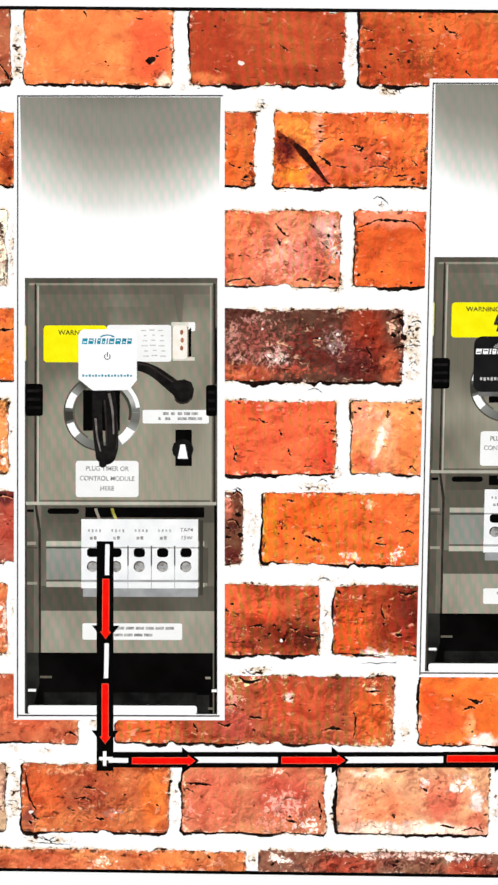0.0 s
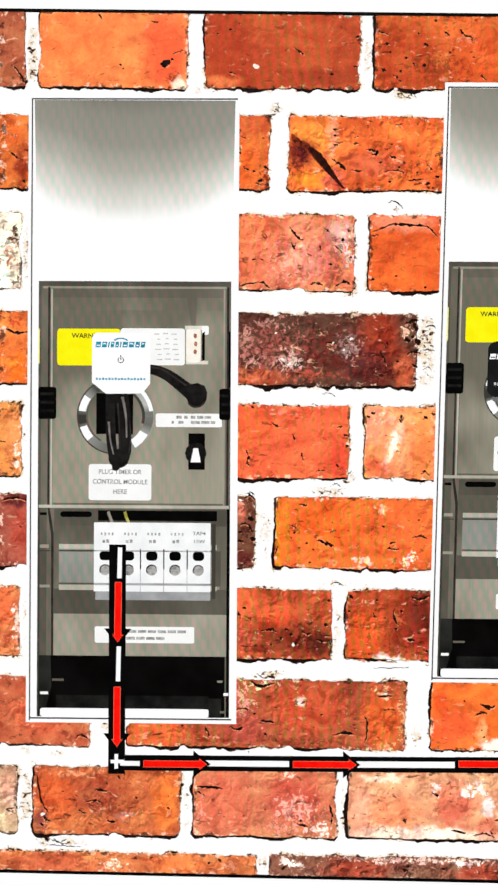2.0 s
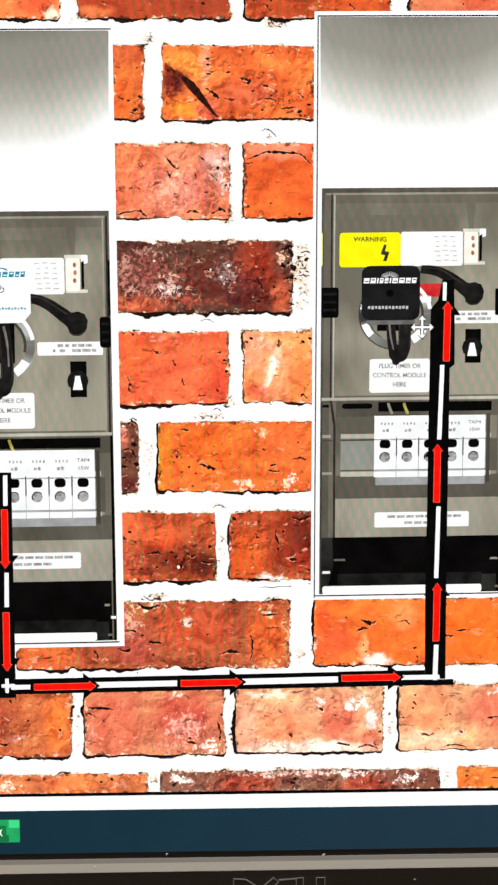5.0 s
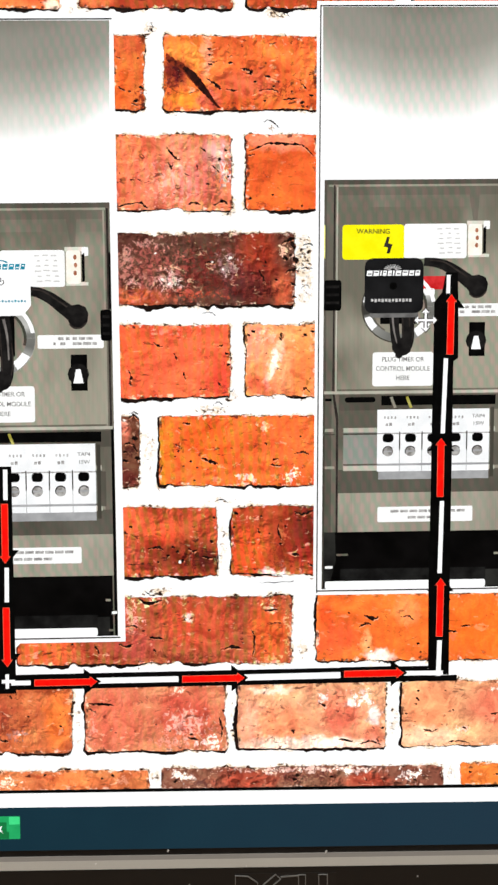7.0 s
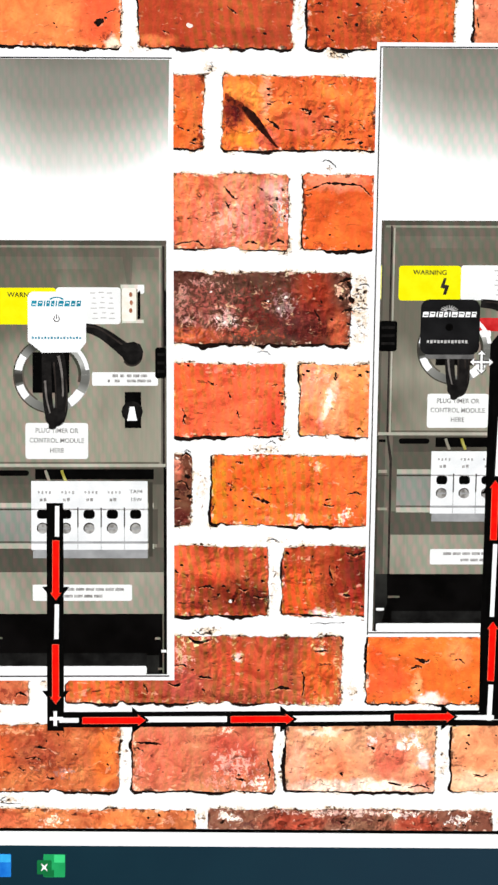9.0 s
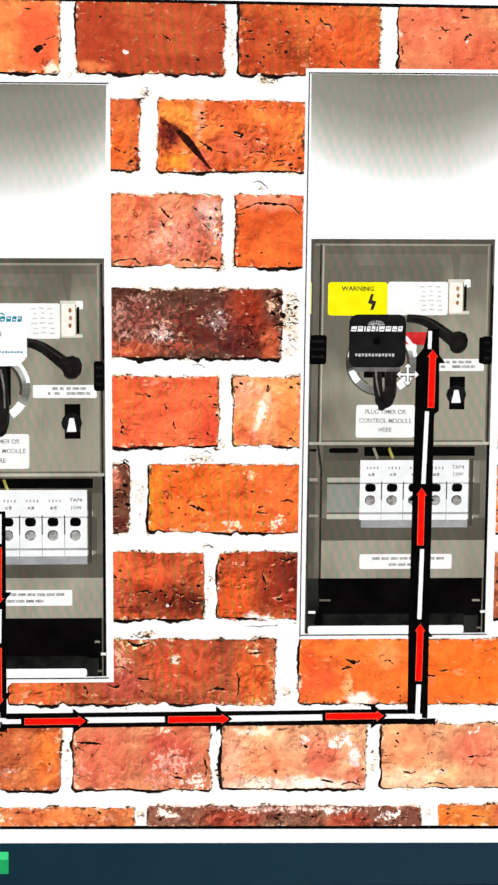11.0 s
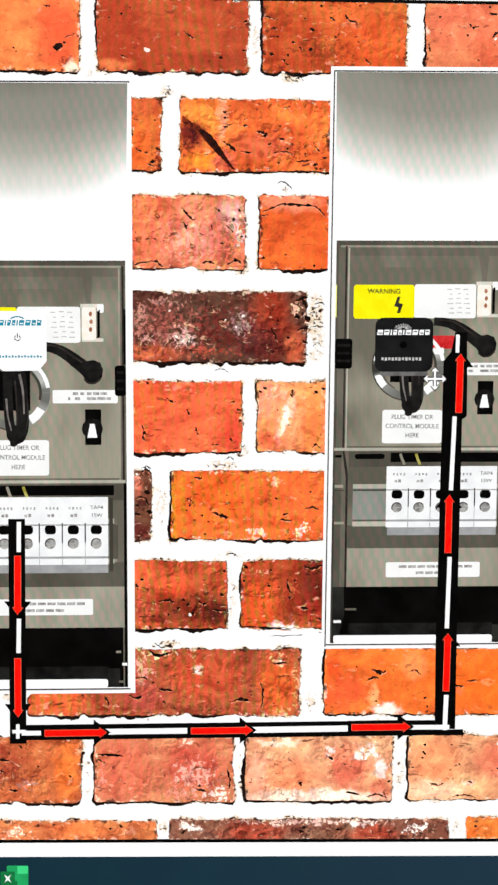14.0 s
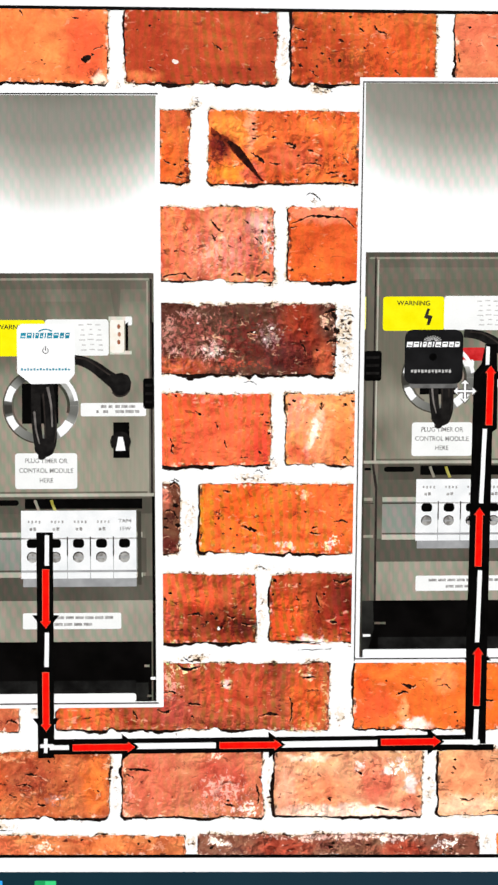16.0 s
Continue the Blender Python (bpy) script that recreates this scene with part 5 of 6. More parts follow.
# dark squiggles in the mortar
squiggles = bmesh.new()
for width, line in ((0.3, ((-97.5, 896.6), (-95.0, 896.4), (-93.0, 895.6), (-91.2, 895.9))), (0.24, ((-97.0, 895.4), (-94.0, 895.2), (-91.0, 895.0), (-88.2, 895.0))), (0.3, ((-95.4, 896.9), (-93.6, 896.0), (-92.0, 896.8))),
                    (0.3, ((-43.4, 1079.0), (-42.4, 1078.8), (-41.6, 1079.6), (-41.9, 1080.6))), (0.35, ((-4.8, 1026.4), (-3.0, 1026.9), (-2.0, 1026.0))), (0.35, ((-5.6, 1020.6), (-3.6, 1021.0), (-2.2, 1020.6))),
                    (0.3, ((-5.0, 1015.8), (-3.8, 1016.6), (-2.8, 1015.6))), (0.3, ((-30.0, 1009.4), (-28.0, 1009.8), (-26.6, 1009.0))), (0.3, ((-14.4, 1056.8), (-12.8, 1057.2), (-11.4, 1056.2), (-10.6, 1055.2))),
                    (0.3, ((-27.4, 986.6), (-26.0, 987.4), (-24.8, 986.6))), (0.28, ((-24.0, 990.6), (-22.8, 990.0), (-22.0, 990.8))), (0.35, ((-48.4, 984.4), (-47.0, 985.0), (-46.0, 984.2))), (0.4, ((-45.0, 939.6), (-42.8, 938.6), (-40.6, 939.4))),
                    (0.3, ((-27.0, 962.2), (-25.4, 962.8), (-23.6, 962.0))), (0.3, ((-15.6, 941.6), (-9.0, 941.7), (-7.0, 942.0))), (0.3, ((-11.6, 1083.2), (-10.4, 1082.4), (-9.0, 1083.4), (-8.0, 1082.6)))):
    hair(squiggles, list(line), width * 0.55, 0.1, 0.14)
tagged(part("mortar_crack", squiggles, SHADOW_CRACK, wall), "", "", "", "stuff")


# ------------------------------------------------------------------ the two control boxes on the screen
def control_box(x0, z0, sx, widen, lean, sz, tilt, bow, inset, pull, black_module):
    """The photograph of an open control box: 367 by 1105 units, drawn with the slight skew of its picture."""

    def q(a, b):
        return (x0 + a * sx * (1 + widen * b) + lean * b + (inset + pull * a if 8 < a < 335 else inset / 2 if 335 <= a < 362 else 0.0), z0 - b * sz + a * tilt + bow * b * (1105 - b))

    def rect(a0, b0, a1, b1):
        return [q(a0, b0), q(a1, b0), q(a1, b1), q(a0, b1)]

    def shape(points):
        return [q(*p) for p in points]

    def rrect(a0, b0, a1, b1, r):
        return shape(rounded(a0, b0, a1, b1, r))

    low_by = 5 if black_module else 0
    label = "displayed open steel control box with a %s plug-in module" % ("black relay" if black_module else "white")
    thing = empty("control_box", label, "control box", "control boxes")

    def add(name, points, low, high, material, parent=thing, note=""):
        return flat(name, points, low, high, material, parent, note)

    def logo(parent, a, b, wide, material):
        """A maker's mark as plain slanted bars."""
        p = a
        for k, share in enumerate((1.0, 0.95, 0.35, 0.7, 0.7, 0.35, 1.0, 1.0, 0.85, 0.85)):
            w = wide * share
            add("logo_stroke", shape([(p + 1.4, b), (p + w, b), (p + w - 1.4, b + 10), (p, b + 10)]), 0.50, 0.51, material, parent)
            if share > 0.6:
                add("logo_slit", rect(p + 2.4, b + (2.4 if k % 2 else 5.4), p + w - 2.2, b + (4.4 if k % 2 else 7.4)), 0.51, 0.512, WHITE if material is TEAL else RELAY, parent)
            p += w + 0.9

    frame_sheet = add("body", rect(-5.5, -6.5, 367, 1105), 0.262, 0.30, WHITE, thing, "white rim of the box")
    add("outline", rect(0, 1, 2.2, 1101), 0.30, 0.31, INK, frame_sheet)
    add("outline", rect(2, 1, 364, 3.4), 0.30, 0.31, BLACK, frame_sheet)
    add("outline", rect(2, 1096, 358, 1098.5), 0.30, 0.31, INK, frame_sheet)
    add("cover", shape([(5, 4), (360, 5), (354, 322), (12, 322)]), 0.30, 0.33, COVER, thing, "brushed steel cover with a highlight painted over its lower part")
    inside = add("housing", rect(14, 324, 354, 1094), 0.30, 0.33, STEEL_MID, thing, "grey steel inside of the box")
    # strips along the walls paint the shade and glints of the housing
    add("top_edge", rect(14, 324, 354, 333), 0.33, 0.35, STEEL_DARK, inside)
    add("top_glint", rect(22, 333, 346, 337), 0.33, 0.35, STEEL_PALE, inside)
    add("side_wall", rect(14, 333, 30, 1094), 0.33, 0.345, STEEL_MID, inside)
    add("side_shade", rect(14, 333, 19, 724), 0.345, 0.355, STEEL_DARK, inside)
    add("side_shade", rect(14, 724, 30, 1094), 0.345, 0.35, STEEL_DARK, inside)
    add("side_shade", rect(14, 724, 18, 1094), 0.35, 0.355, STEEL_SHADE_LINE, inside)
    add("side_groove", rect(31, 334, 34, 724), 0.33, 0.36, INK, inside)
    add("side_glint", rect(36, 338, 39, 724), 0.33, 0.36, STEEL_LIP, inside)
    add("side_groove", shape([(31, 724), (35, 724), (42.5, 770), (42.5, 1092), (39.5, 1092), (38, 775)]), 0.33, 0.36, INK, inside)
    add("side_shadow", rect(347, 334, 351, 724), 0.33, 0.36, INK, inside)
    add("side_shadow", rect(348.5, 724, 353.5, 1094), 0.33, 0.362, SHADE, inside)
    add("side_shadow", rect(350, 412, 354, 512), 0.36, 0.37, BLACK, inside)
    add("side_glint", rect(341, 338, 344, 724), 0.33, 0.36, STEEL_PALE, inside)
    # upper half
    panel = add("upper_panel", rect(40, 337, 341, 716), 0.33, 0.36, STEEL, thing, "grey steel socket panel")
    # darker bands paint the shade under the top edge
    for k, tone in enumerate((STEEL_MID, STEEL_TOP)):
        add("panel_shade", rect(40, 337 + 16 * k, 341, 353 + 22 * k), 0.36, 0.365, tone, panel)
    add("upright_shade", shape([(274, 337), (296, 337), (292, 402), (284, 402)]), 0.365, 0.368, STEEL_MID, panel)
    add("panel_lip", rect(16, 719.5, 352, 725), 0.36, 0.38, STEEL_LIP, panel)
    for a0, a1, b0, b1 in ((14, 46, 511, 568), (334, 354, 513, 568)):
        latch = add("latch", rrect(a0, b0, a1, b1, 5), 0.37, 0.42, BLACK, thing, "black plastic latch")
        for k in range(3):
            add("latch_rib", rect(a0 + 4, b0 + 10 + 15 * k, a1 - 4, b0 + 15 + 15 * k), 0.42, 0.43, RUBBER, latch)
    add("yellow_sliver", rect(14, 408, 16, 470), 0.36, 0.37, YELLOW_PALE, thing)
    warning = add("warning_label", rrect(47, 408, 159, 473, 6), 0.36, 0.38, YELLOW, thing, "yellow warning label")
    cx, cz = q(103, 421)
    words("lettering", "WARNING", cx, cz, 1.65, 0.39, INK, warning, 1.05)
    if black_module:
        add("bolt_mark", shape([(128, 431), (133, 431), (130, 443), (138, 445), (133, 462), (127, 462), (130, 451), (122, 449)]), 0.38, 0.39, INK, warning)
    white = add("instruction_label", rrect(159, 407, 273, 472, 5), 0.365, 0.385, LABEL, thing, "white printed label")
    for k in range(6):
        for m in range(3):
            add("text_bar", rect(219 + 15 * m + (k * 5) % 7, 416 + 9 * k - m % 2, 228 + 15 * m + (k * 7) % 6, 418 + 9 * k - m % 2), 0.385, 0.39, PALE_INK, white)
    connector = add("connector", rrect(275, 408, 301, 467, 5), 0.365, 0.385, BEIGE, thing, "cream connector strip with brown pins")
    add("bracket", rect(273, 402, 314, 410), 0.36, 0.375, STEEL_EDGE, connector)
    add("bracket", rrect(303, 402, 315, 418, 3), 0.375, 0.38, LABEL, connector)
    add("bracket", rect(275, 464, 314, 470), 0.36, 0.375, STEEL_EDGE, connector)
    add("connector_shadow", shape([(303, 416), (308, 412), (308, 462), (303, 464)]), 0.385, 0.392, SHADE, connector)
    for k in range(3):
        add("connector_pin", shape(disc(291 + k % 2, 420 + 14 * k, 3.0, 4.4, 10)), 0.385, 0.395, BROWN, connector)
    # lead from the module to its gland
    lead = add("lead", shape(band(curve([(196, 478), (222, 481), (245, 491), (268, 508), (286, 522)]), 15, 1.75)), 0.37, 0.42, RUBBER, thing, "black cable lead")
    add("gland", shape([(278, 506), (296, 503), (308, 508), (313, 520), (311, 534), (303, 543), (292, 546), (281, 541), (276, 530), (262, 518)]), 0.42, 0.44, RUBBER, lead)
    add("gland_rim", shape(band(curve([(279, 538), (288, 545), (300, 544), (309, 536)]), 3.0)), 0.44, 0.445, INK, lead)
    add("sheen", shape(band(curve([(206, 475), (232, 479), (256, 494), (276, 508)]), 3.0)), 0.42, 0.425, INK, lead)
    # round outlet
    outlet = add("outlet_ring", shape(disc(151, 562, 68, 67, 40)), 0.365, 0.375, CHROME_MID, thing, "chrome outlet ring")
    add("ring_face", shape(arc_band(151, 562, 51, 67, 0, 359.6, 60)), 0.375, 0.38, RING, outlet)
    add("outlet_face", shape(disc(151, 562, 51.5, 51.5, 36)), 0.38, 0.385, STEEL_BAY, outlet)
    # dark arcs paint the outlet's shade, white arcs the ring's highlights
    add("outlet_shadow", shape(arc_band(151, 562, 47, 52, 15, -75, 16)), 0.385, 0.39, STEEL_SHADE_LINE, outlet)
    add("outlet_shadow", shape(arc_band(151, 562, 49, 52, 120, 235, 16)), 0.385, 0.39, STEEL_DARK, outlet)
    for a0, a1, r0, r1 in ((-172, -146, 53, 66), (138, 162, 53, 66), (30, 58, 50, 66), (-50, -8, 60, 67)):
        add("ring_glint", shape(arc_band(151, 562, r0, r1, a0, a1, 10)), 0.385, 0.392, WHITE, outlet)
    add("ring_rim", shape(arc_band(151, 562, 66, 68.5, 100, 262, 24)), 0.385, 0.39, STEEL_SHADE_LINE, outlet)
    add("outlet_block", rect(117, 522, 182, 594), 0.385, 0.40, BLACK, outlet)
    cord = add("plug_cord", shape(band(curve([(160, 520), (166, 560), (168, 605), (167, 628), (161, 644)]), 24, 0.9)), 0.40, 0.44, RUBBER, thing, "black flexible plug cord")
    add("cord_loop", shape(band(curve([(142, 520), (142, 570), (144, 608), (148, 634), (154, 646)]), 17)), 0.40, 0.45, RUBBER, cord)
    add("cord_bend", shape(disc(157, 637, 18, 17, 24)), 0.40, 0.446, RUBBER, cord)
    add("cord_tip", shape(disc(152, 653, 7, 6, 14)), 0.40, 0.444, RUBBER, cord)
    # thin strokes paint the sheen along the cord
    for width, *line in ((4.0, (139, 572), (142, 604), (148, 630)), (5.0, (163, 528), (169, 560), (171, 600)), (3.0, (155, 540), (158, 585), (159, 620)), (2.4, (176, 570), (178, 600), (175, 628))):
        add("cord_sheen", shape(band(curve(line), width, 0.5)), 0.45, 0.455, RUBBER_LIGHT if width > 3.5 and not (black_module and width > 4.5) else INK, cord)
    if black_module:
        add("red_plug", rrect(194, 505, 236, 530, 4), 0.365, 0.385, PLUG_RED, thing, "red plug body")
        add("white_plug", rrect(194, 528, 216, 541, 3), 0.365, 0.385, LABEL, thing, "white plug collar")
        relay = add("relay_module", rrect(88, 471, 195, 574, 15), 0.46, 0.50, RELAY, thing, "black square relay module")
        add("relay_underside", rrect(98, 568, 186, 582, 4), 0.45, 0.46, RELAY_EDGE, relay)
        for k in range(9):
            ang = radians(200 + 17.5 * k)
            add("sunburst_ray", shape(band([(139 + 5 * math.cos(ang), 494 + 4 * math.sin(ang)), (139 + 17 * math.cos(ang), 494 + 12 * math.sin(ang))], 1.3)), 0.50, 0.51, PALE_INK, relay)
        logo(relay, 91, 494, 11.6, WHITE)
        for k in range(12):
            add("text_bar", rect(100 + 6.3 * k, 547, 104.2 + 6.3 * k, 552 + k % 2), 0.50, 0.51, PALE_INK, relay)
        add("button", shape(disc(140, 523, 7, 7, 18)), 0.50, 0.505, BLACK, relay)
    else:
        module = add("smart_socket", shape([(109, 424), (112, 418), (118, 415), (204, 415), (209, 418), (212, 424), (212, 505), (198, 522), (134, 523), (109, 503)]), 0.46, 0.50, WHITE, thing,
                     "white smart socket module")
        logo(module, 115, 431, 10.4, TEAL)
        add("logo_arc", shape(arc_band(160, 431, 10, 14, 200, 340, 12, 0.5)), 0.50, 0.51, TEAL, module)
        add("power_mark", shape(arc_band(160, 463, 4.2, 5.6, -55, 235, 16)), 0.50, 0.51, INK, module)
        add("power_mark", rect(159.2, 455, 160.8, 463), 0.50, 0.515, INK, module)
        for k in range(16):
            add("text_bar", rect(116 + 5.6 * k, 494.5 + k % 2, 119.4 + 5.6 * k, 498.5), 0.50, 0.51, TEAL, module)
    # label, toggle switch, lettered label
    small = add("switch_label", rrect(222, 557, 339, 581, 3), 0.365, 0.39, LABEL, thing, "narrow white printed label")
    for a0, a1, b0 in ((258, 268, 561), (272, 279, 561), (284, 292, 561), (295, 306, 561), (308, 320, 561), (250, 254, 570), (262, 271, 570), (284, 300, 570), (302, 317, 570), (319, 327, 570)):
        add("text_bar", rect(a0, b0, a1, b0 + 5), 0.39, 0.395, MID_INK, small)
    toggle = add("toggle_switch", rect(280, 592, 309, 656), 0.365, 0.38, BLACK, thing, "black toggle switch with a white lever")
    add("nut", shape(disc(293, 627, 19, 19, 12)), 0.38, 0.40, RUBBER, toggle)
    add("lever", shape([(289, 618), (297, 618), (302, 643), (284, 643)]), 0.40, 0.43, WHITE, toggle)
    text_label = add("module_label", rrect(104, 647, 215, 711, 5), 0.365, 0.39, LABEL, thing, "white label with three lines of lettering")
    for k, line in enumerate(("PLUG TIMER OR", "CONTROL MODULE", "HERE")):
        cx, cz = q(159.5, 661 + 17.5 * k)
        words("lettering", line, cx, cz, 1.62, 0.40, LETTER, text_label, 0.92)
    # lower half
    low = add("lower_back", rect(43, 727, 348.5, 912), 0.33, 0.35, STEEL_BAY, thing, "grey steel back of the lower bay")
    # bay shade painted as darker steel strips
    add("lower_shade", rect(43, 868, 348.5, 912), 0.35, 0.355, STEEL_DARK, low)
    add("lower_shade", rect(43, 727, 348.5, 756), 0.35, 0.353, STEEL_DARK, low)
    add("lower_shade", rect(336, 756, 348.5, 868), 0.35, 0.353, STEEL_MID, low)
    add("slot", rrect(54, 731, 110, 741, 5), 0.35, 0.36, BLACK, low)
    add("slot", rect(121, 729, 331, 747), 0.35, 0.36, BLACK, low)
    add("slot_strip", rect(18, 733, 30, 738), 0.35, 0.36, BLACK, low)
    for a in (139, 168):
        add("wire", shape(band(curve([(a, 731), (a + 3, 740), (a + 8, 752)]), 5)), 0.36, 0.37, WIRE if a > 150 else STEEL_PALE, low)
    rail = add("din_rail", rect(52, 789, 331, 870), 0.35, 0.37, RAIL, thing, "zinc mounting rail")
    add("rail_flange", rect(52, 789, 331, 797), 0.37, 0.38, STEEL_LIP, rail)
    # dark lines paint the shade by the rail's flanges
    add("rail_shade", rect(52, 799, 331, 802), 0.37, 0.38, STEEL_SHADE_LINE, rail)
    add("rail_shade", rect(52, 857, 331, 860), 0.37, 0.38, STEEL_DARK, rail)
    add("rail_flange", rect(52, 861, 331, 870), 0.37, 0.38, STEEL_LIP, rail)
    add("rail_end", rect(322, 752, 329, 884), 0.382, 0.39, STEEL_SHADE_LINE, rail)
    add("rail_end", rect(329, 800, 338, 862), 0.382, 0.388, STEEL_DARK, rail)
    add("side_rail", rect(18, 790, 34, 796), 0.345, 0.36, STEEL_PALE, rail)
    add("side_rail", rect(18, 800, 36, 802), 0.345, 0.36, STEEL_SHADE_LINE, rail)
    add("side_rail", rect(18, 861, 36, 866), 0.345, 0.36, STEEL_PALE, rail)
    for k in range(5):
        a = 114 + 41.2 * k
        block = add("terminal_block", rect(a, 750 + low_by, a + 41.2, 872), 0.38, 0.42, TERMINAL, thing, "white screw terminal block")
        add("terminal_foot", rect(a + (3 if k == 0 else 0), 872, a + 41.2, 887), 0.38, 0.40, TERMINAL_GREY, block)
        add("terminal_line", rect(a, 857, a + 41.2, 861), 0.42, 0.425, TERMINAL_GREY, block)
        add("top_line", rect(a, 799, a + 41.2, 801.5), 0.42, 0.425, MID_INK, block)
        add("wire_hole", rrect(a + 10, 801, a + 30, 817, 6), 0.42, 0.43, BLACK, block)
        add("screw", shape(disc(a + 20, 834, 9.5, 9.5, 18)), 0.42, 0.43, SCREW, block)
        add("screw_rim", shape(arc_band(a + 20, 834, 8.2, 10.2, 150, 330, 14)), 0.43, 0.436, INK, block)
        add("screw_slot", rect(a + 12, 832.5, a + 28, 835.5), 0.43, 0.435, TERMINAL_GREY, block)
        if k:
            add("joint", rect(a - 1, 797, a + 1.2, 832), 0.42, 0.43, INK, block)
            add("joint", rect(a - 0.5, 832, a + 0.5, 886), 0.42, 0.43, TERMINAL_GREY, block)
        for m in range(4 if k < 4 else 0):
            add("text_bar", rect(a + 12 + 6.5 * m, 768, a + 15 + 6.5 * m, 772 + m % 2), 0.42, 0.43, MID_INK, block)
        if k == 4:
            for line, at in (("TAP4", 769), ("15W", 783)):
                cx, cz = q(a + 21, at)
                words("lettering", line, cx, cz, 1.25, 0.432, LETTER, block, 1.15)
        else:
            add("text_bar", rect(a + 15, 781, a + 20, 786), 0.42, 0.43, MID_INK, block)
            add("text_bar", rect(a + 22, 780, a + 27, 786), 0.42, 0.43, MID_INK, block)
    add("lower_plate", rect(43, 912, 348.5, 986), 0.33, 0.36, STEEL_PALE, thing, "pale grey lower plate")
    rating = add("rating_label", rrect(116, 934 + low_by, 292, 963 + low_by, 3), 0.36, 0.385, LABEL, thing, "white printed label")
    for k in range(8):
        add("text_bar", rect(140 + 17.5 * k, 940 + low_by, 155 + 17.5 * k, 945 + low_by), 0.385, 0.39, MID_INK, rating)
    for k in range(4):
        add("text_bar", rect(172 + 17.5 * k, 952 + low_by, 187 + 17.5 * k, 957 + low_by), 0.385, 0.39, MID_INK, rating)
    # shade in the foot drawn as a black sheet, its walls in dim grey
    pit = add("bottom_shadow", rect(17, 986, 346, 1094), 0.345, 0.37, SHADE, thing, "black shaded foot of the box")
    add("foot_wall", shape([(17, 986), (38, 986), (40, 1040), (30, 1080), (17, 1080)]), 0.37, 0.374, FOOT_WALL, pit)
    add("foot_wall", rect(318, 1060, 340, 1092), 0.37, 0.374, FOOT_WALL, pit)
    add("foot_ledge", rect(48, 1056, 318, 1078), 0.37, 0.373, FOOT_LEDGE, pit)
    add("bolt_tip", rect(20, 1050, 34, 1055), 0.37, 0.38, LABEL, pit)
    add("bolt_tip", rect(41, 1027, 62, 1031), 0.37, 0.38, STEEL_MID, pit)
    add("bolt_tip", rect(333, 1028, 342, 1032), 0.37, 0.38, STEEL_PALE, pit)
    add("bolt_tip", rect(344, 1050, 353, 1055), 0.37, 0.38, LABEL, pit)
    add("bolt_tip", rect(338, 1082, 348, 1086), 0.37, 0.38, STEEL_MID, pit)
    add("bottom_edge", rrect(20, 1079, 318, 1094, 4), 0.37, 0.385, WHITE, pit)
    return thing


control_box(-102.4, 1081.3, 0.1392, 0.0000154, 0.00063, 0.1402, 0.00136, 2.0e-6, 0.0, 0.0, False)
control_box(-0.3, 1085.27, 0.1401, -0.0000097, -0.0010, 0.13297, 0.00125, 1.2e-6, -0.55, -0.0013, True)

# ------------------------------------------------------------------ the marked connection between the boxes
route = empty("connection_line", "black line with red arrows joining the two control boxes", "arrow line")


def along(a, b, s, off=0.0):
    d = math.hypot(b[0] - a[0], b[1] - a[1])
    ux, uz = (b[0] - a[0]) / d, (b[1] - a[1]) / d
    return (a[0] + ux * s - uz * off, a[1] + uz * s + ux * off)


def red_arrow(tail, tip):
    """A red arrow with a thin light edge on a black arrow outline."""
    d = math.hypot(tip[0] - tail[0], tip[1] - tail[1])

    def arrow(w, head_w, head, grow):
        return [along(tail, tip, -grow, w), along(tail, tip, d - head, w), along(tail, tip, d - head, head_w), along(tail, tip, d + grow),
                along(tail, tip, d - head, -head_w), along(tail, tip, d - head, -w), along(tail, tip, -grow, -w)]

    black = flat("arrow_outline", arrow(1.75, 3.4, 3.3, 1.0), 0.56, 0.60, BLACK, route)
    flat("arrow_edge", arrow(0.88, 1.4, 1.8, 0.1), 0.60, 0.62, RED_EDGE, black)
    flat("red_arrow", arrow(0.76, 1.22, 1.7, 0.0), 0.62, 0.64, RED, black)


def stroke(name, points, width, low, high, material):
    flat(name, band(points, width), low, high, material, route)


# down from the first box
stroke("black_band", [(-79.9, 971.4), (-79.5, 913.9)], 4.2, 0.52, 0.56, BLACK)
stroke("white_dash", [(-79.3, 970.7), (-79.35, 962.9)], 1.1, 0.56, 0.58, WHITE)
stroke("white_dash", [(-79.3, 946.0), (-79.4, 937.2)], 1.1, 0.56, 0.58, WHITE)
red_arrow((-79.6, 962.0), (-79.6, 947.1))
red_arrow((-79.6, 935.8), (-79.5, 920.8))
# across to the second box
stroke("black_band", [(-81.6, 916.7), (27.2, 918.05)], 3.9, 0.51, 0.55, BLACK)
stroke("black_band", [(27.2, 916.75), (34.6, 916.85)], 1.5, 0.51, 0.55, BLACK)
stroke("white_dash", [(-81.0, 917.0), (-77.6, 917.05)], 0.9, 0.56, 0.58, WHITE)
stroke("white_dash", [(-79.6, 918.9), (-79.6, 915.2)], 0.9, 0.565, 0.585, WHITE)
stroke("white_dash", [(-78.6, 916.6), (-73.3, 916.65)], 1.2, 0.56, 0.58, WHITE)
stroke("white_dash", [(-57.4, 917.0), (-35.8, 917.25)], 1.5, 0.555, 0.575, WHITE)
stroke("white_dash", [(-20.0, 917.45), (5.3, 917.85)], 1.6, 0.555, 0.575, WHITE)
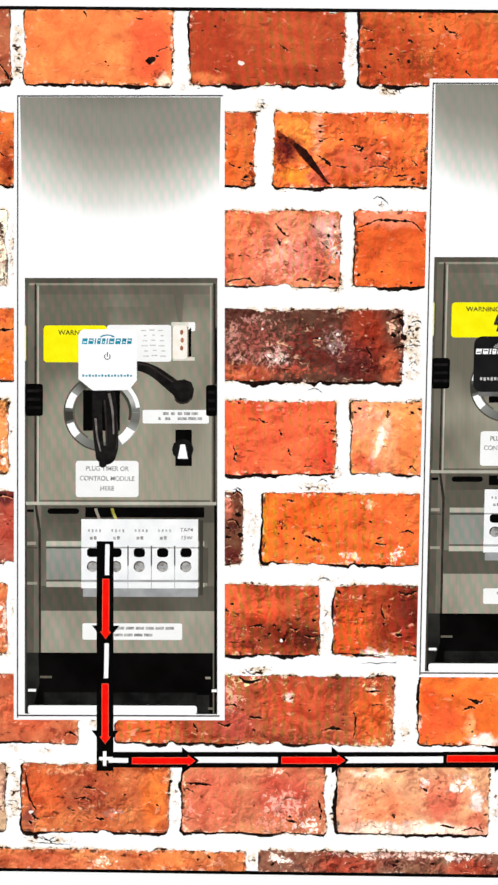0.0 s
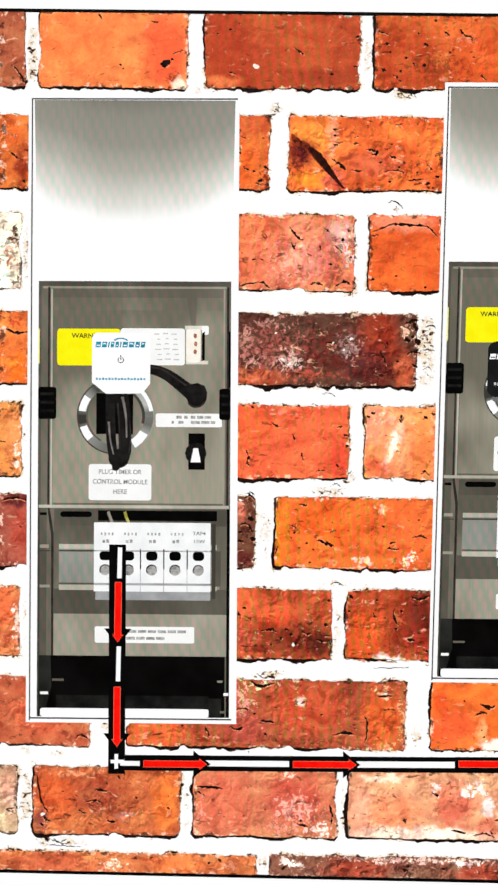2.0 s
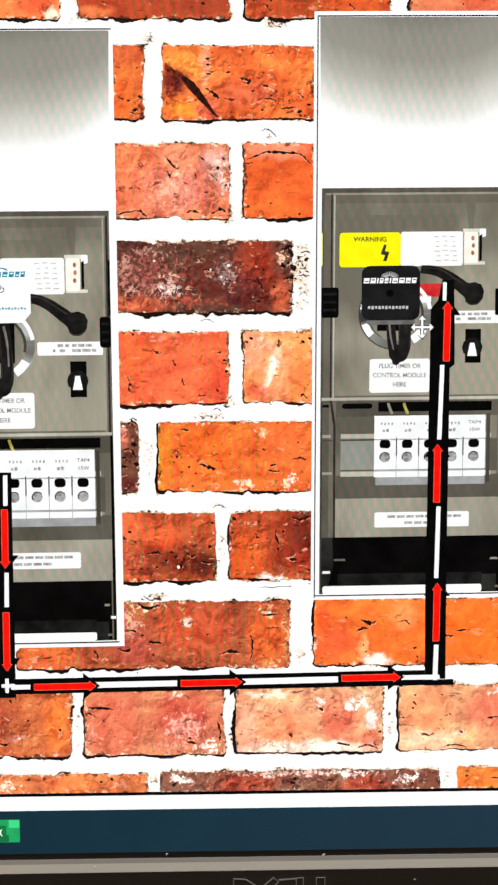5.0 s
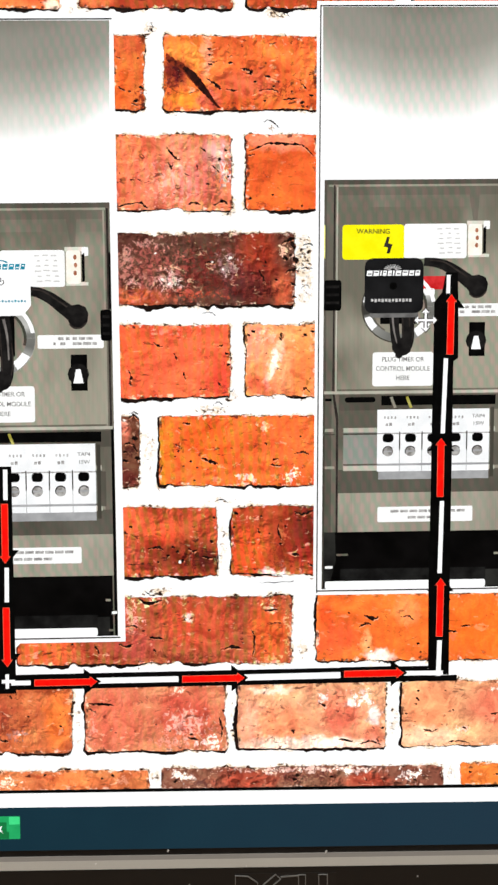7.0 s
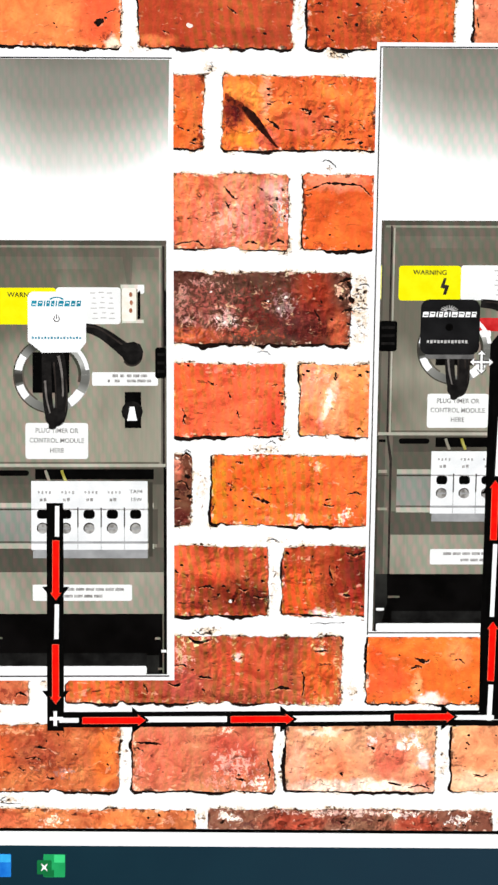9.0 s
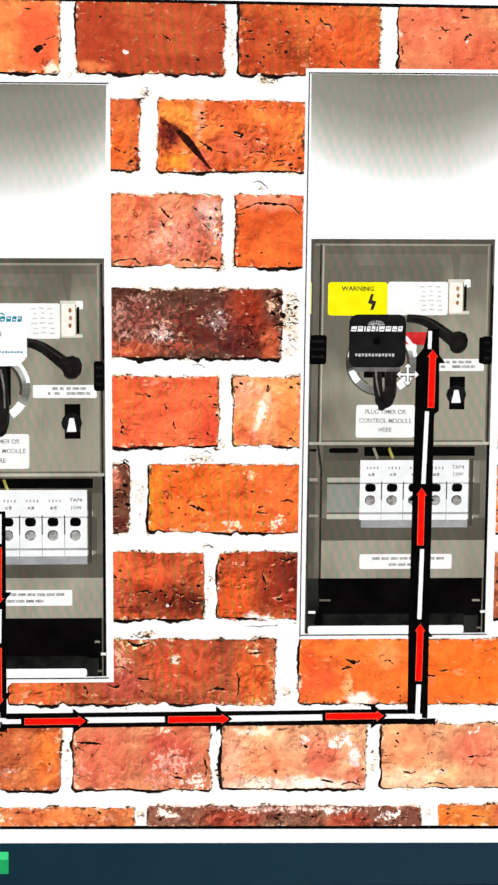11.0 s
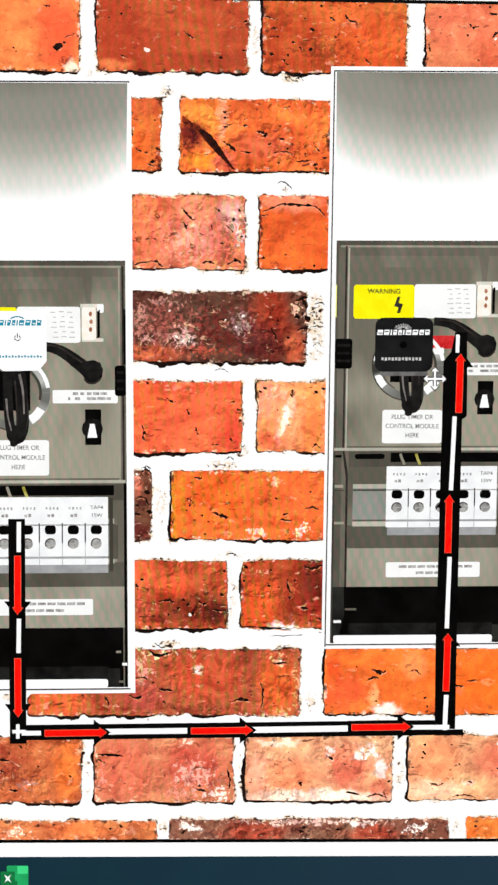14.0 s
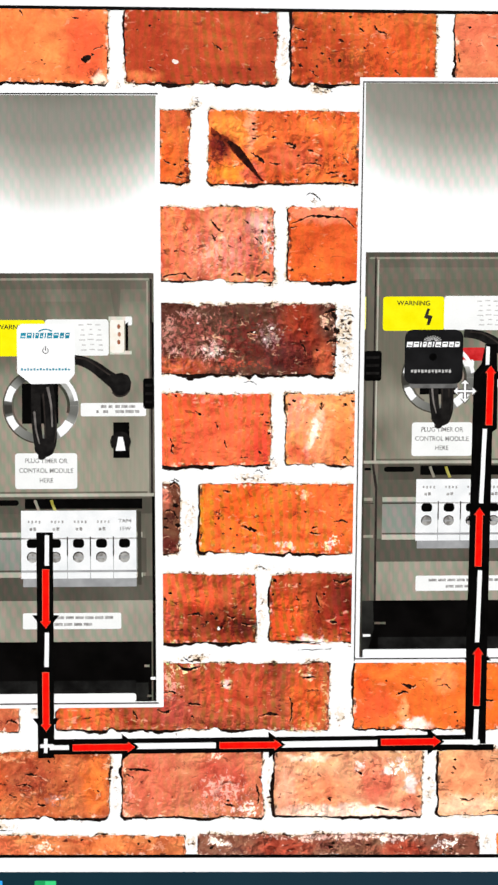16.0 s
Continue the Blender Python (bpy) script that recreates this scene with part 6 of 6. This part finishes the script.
stroke("white_dash", [(20.5, 918.15), (31.0, 918.2)], 1.2, 0.565, 0.585, WHITE)
red_arrow((-72.7, 916.6), (-57.0, 916.8))
red_arrow((-35.4, 917.2), (-19.7, 917.4))
red_arrow((5.8, 918.1), (20.9, 918.3))
# up into the second box
flat("black_band", [(27.2, 918.6), (29.2, 918.6), (29.2, 917.7), (32.5, 917.7), (32.6, 942.4), (32.8, 962.7), (33.0, 979.2), (33.2, 997.4), (34.4, 998.3), (34.4, 1007.3), (34.2, 1019.6), (31.2, 1019.6),
                    (30.2, 1014.6), (28.3, 1012.3), (28.1, 998.3), (27.8, 979.2), (27.6, 962.7), (27.2, 942.4)], 0.52, 0.56, BLACK, route)
stroke("white_dash", [(29.8, 917.4), (30.1, 926.6)], 1.2, 0.565, 0.585, WHITE)
stroke("white_dash", [(30.0, 943.8), (30.5, 962.2)], 1.1, 0.565, 0.585, WHITE)
stroke("white_dash", [(30.6, 979.3), (31.3, 998.2)], 1.1, 0.565, 0.585, WHITE)
stroke("white_dash", [(31.75, 1014.4), (31.85, 1019.0)], 0.95, 0.605, 0.625, WHITE)
red_arrow((30.0, 927.6), (30.3, 942.5))
red_arrow((30.0, 963.3), (30.2, 978.1))
red_arrow((32.3, 999.2), (32.6, 1014.1))

# ------------------------------------------------------------------ mouse pointer
pointer = empty("mouse_pointer", "white four-headed move pointer with a dark outline, on the screen", "mouse pointer")


def move_cross(cx, cz, r, w, head, grow):
    pts = []
    for k in range(4):
        a = math.pi / 2 * k
        for s, o in ((w + grow, -w - grow), (r - head, -w - grow), (r - head, -head - grow), (r + grow * 1.4, 0), (r - head, head + grow), (r - head, w + grow)):
            pts.append((cx + s * math.cos(a) - o * math.sin(a), cz + s * math.sin(a) + o * math.cos(a)))
    return pts


flat("pointer_outline", move_cross(26.1, 1007.7, 2.85, 0.28, 0.95, 0.26), 0.66, 0.68, INK, pointer)
flat("pointer_face", move_cross(26.1, 1007.7, 2.85, 0.28, 0.95, 0.0), 0.68, 0.70, WHITE, pointer)
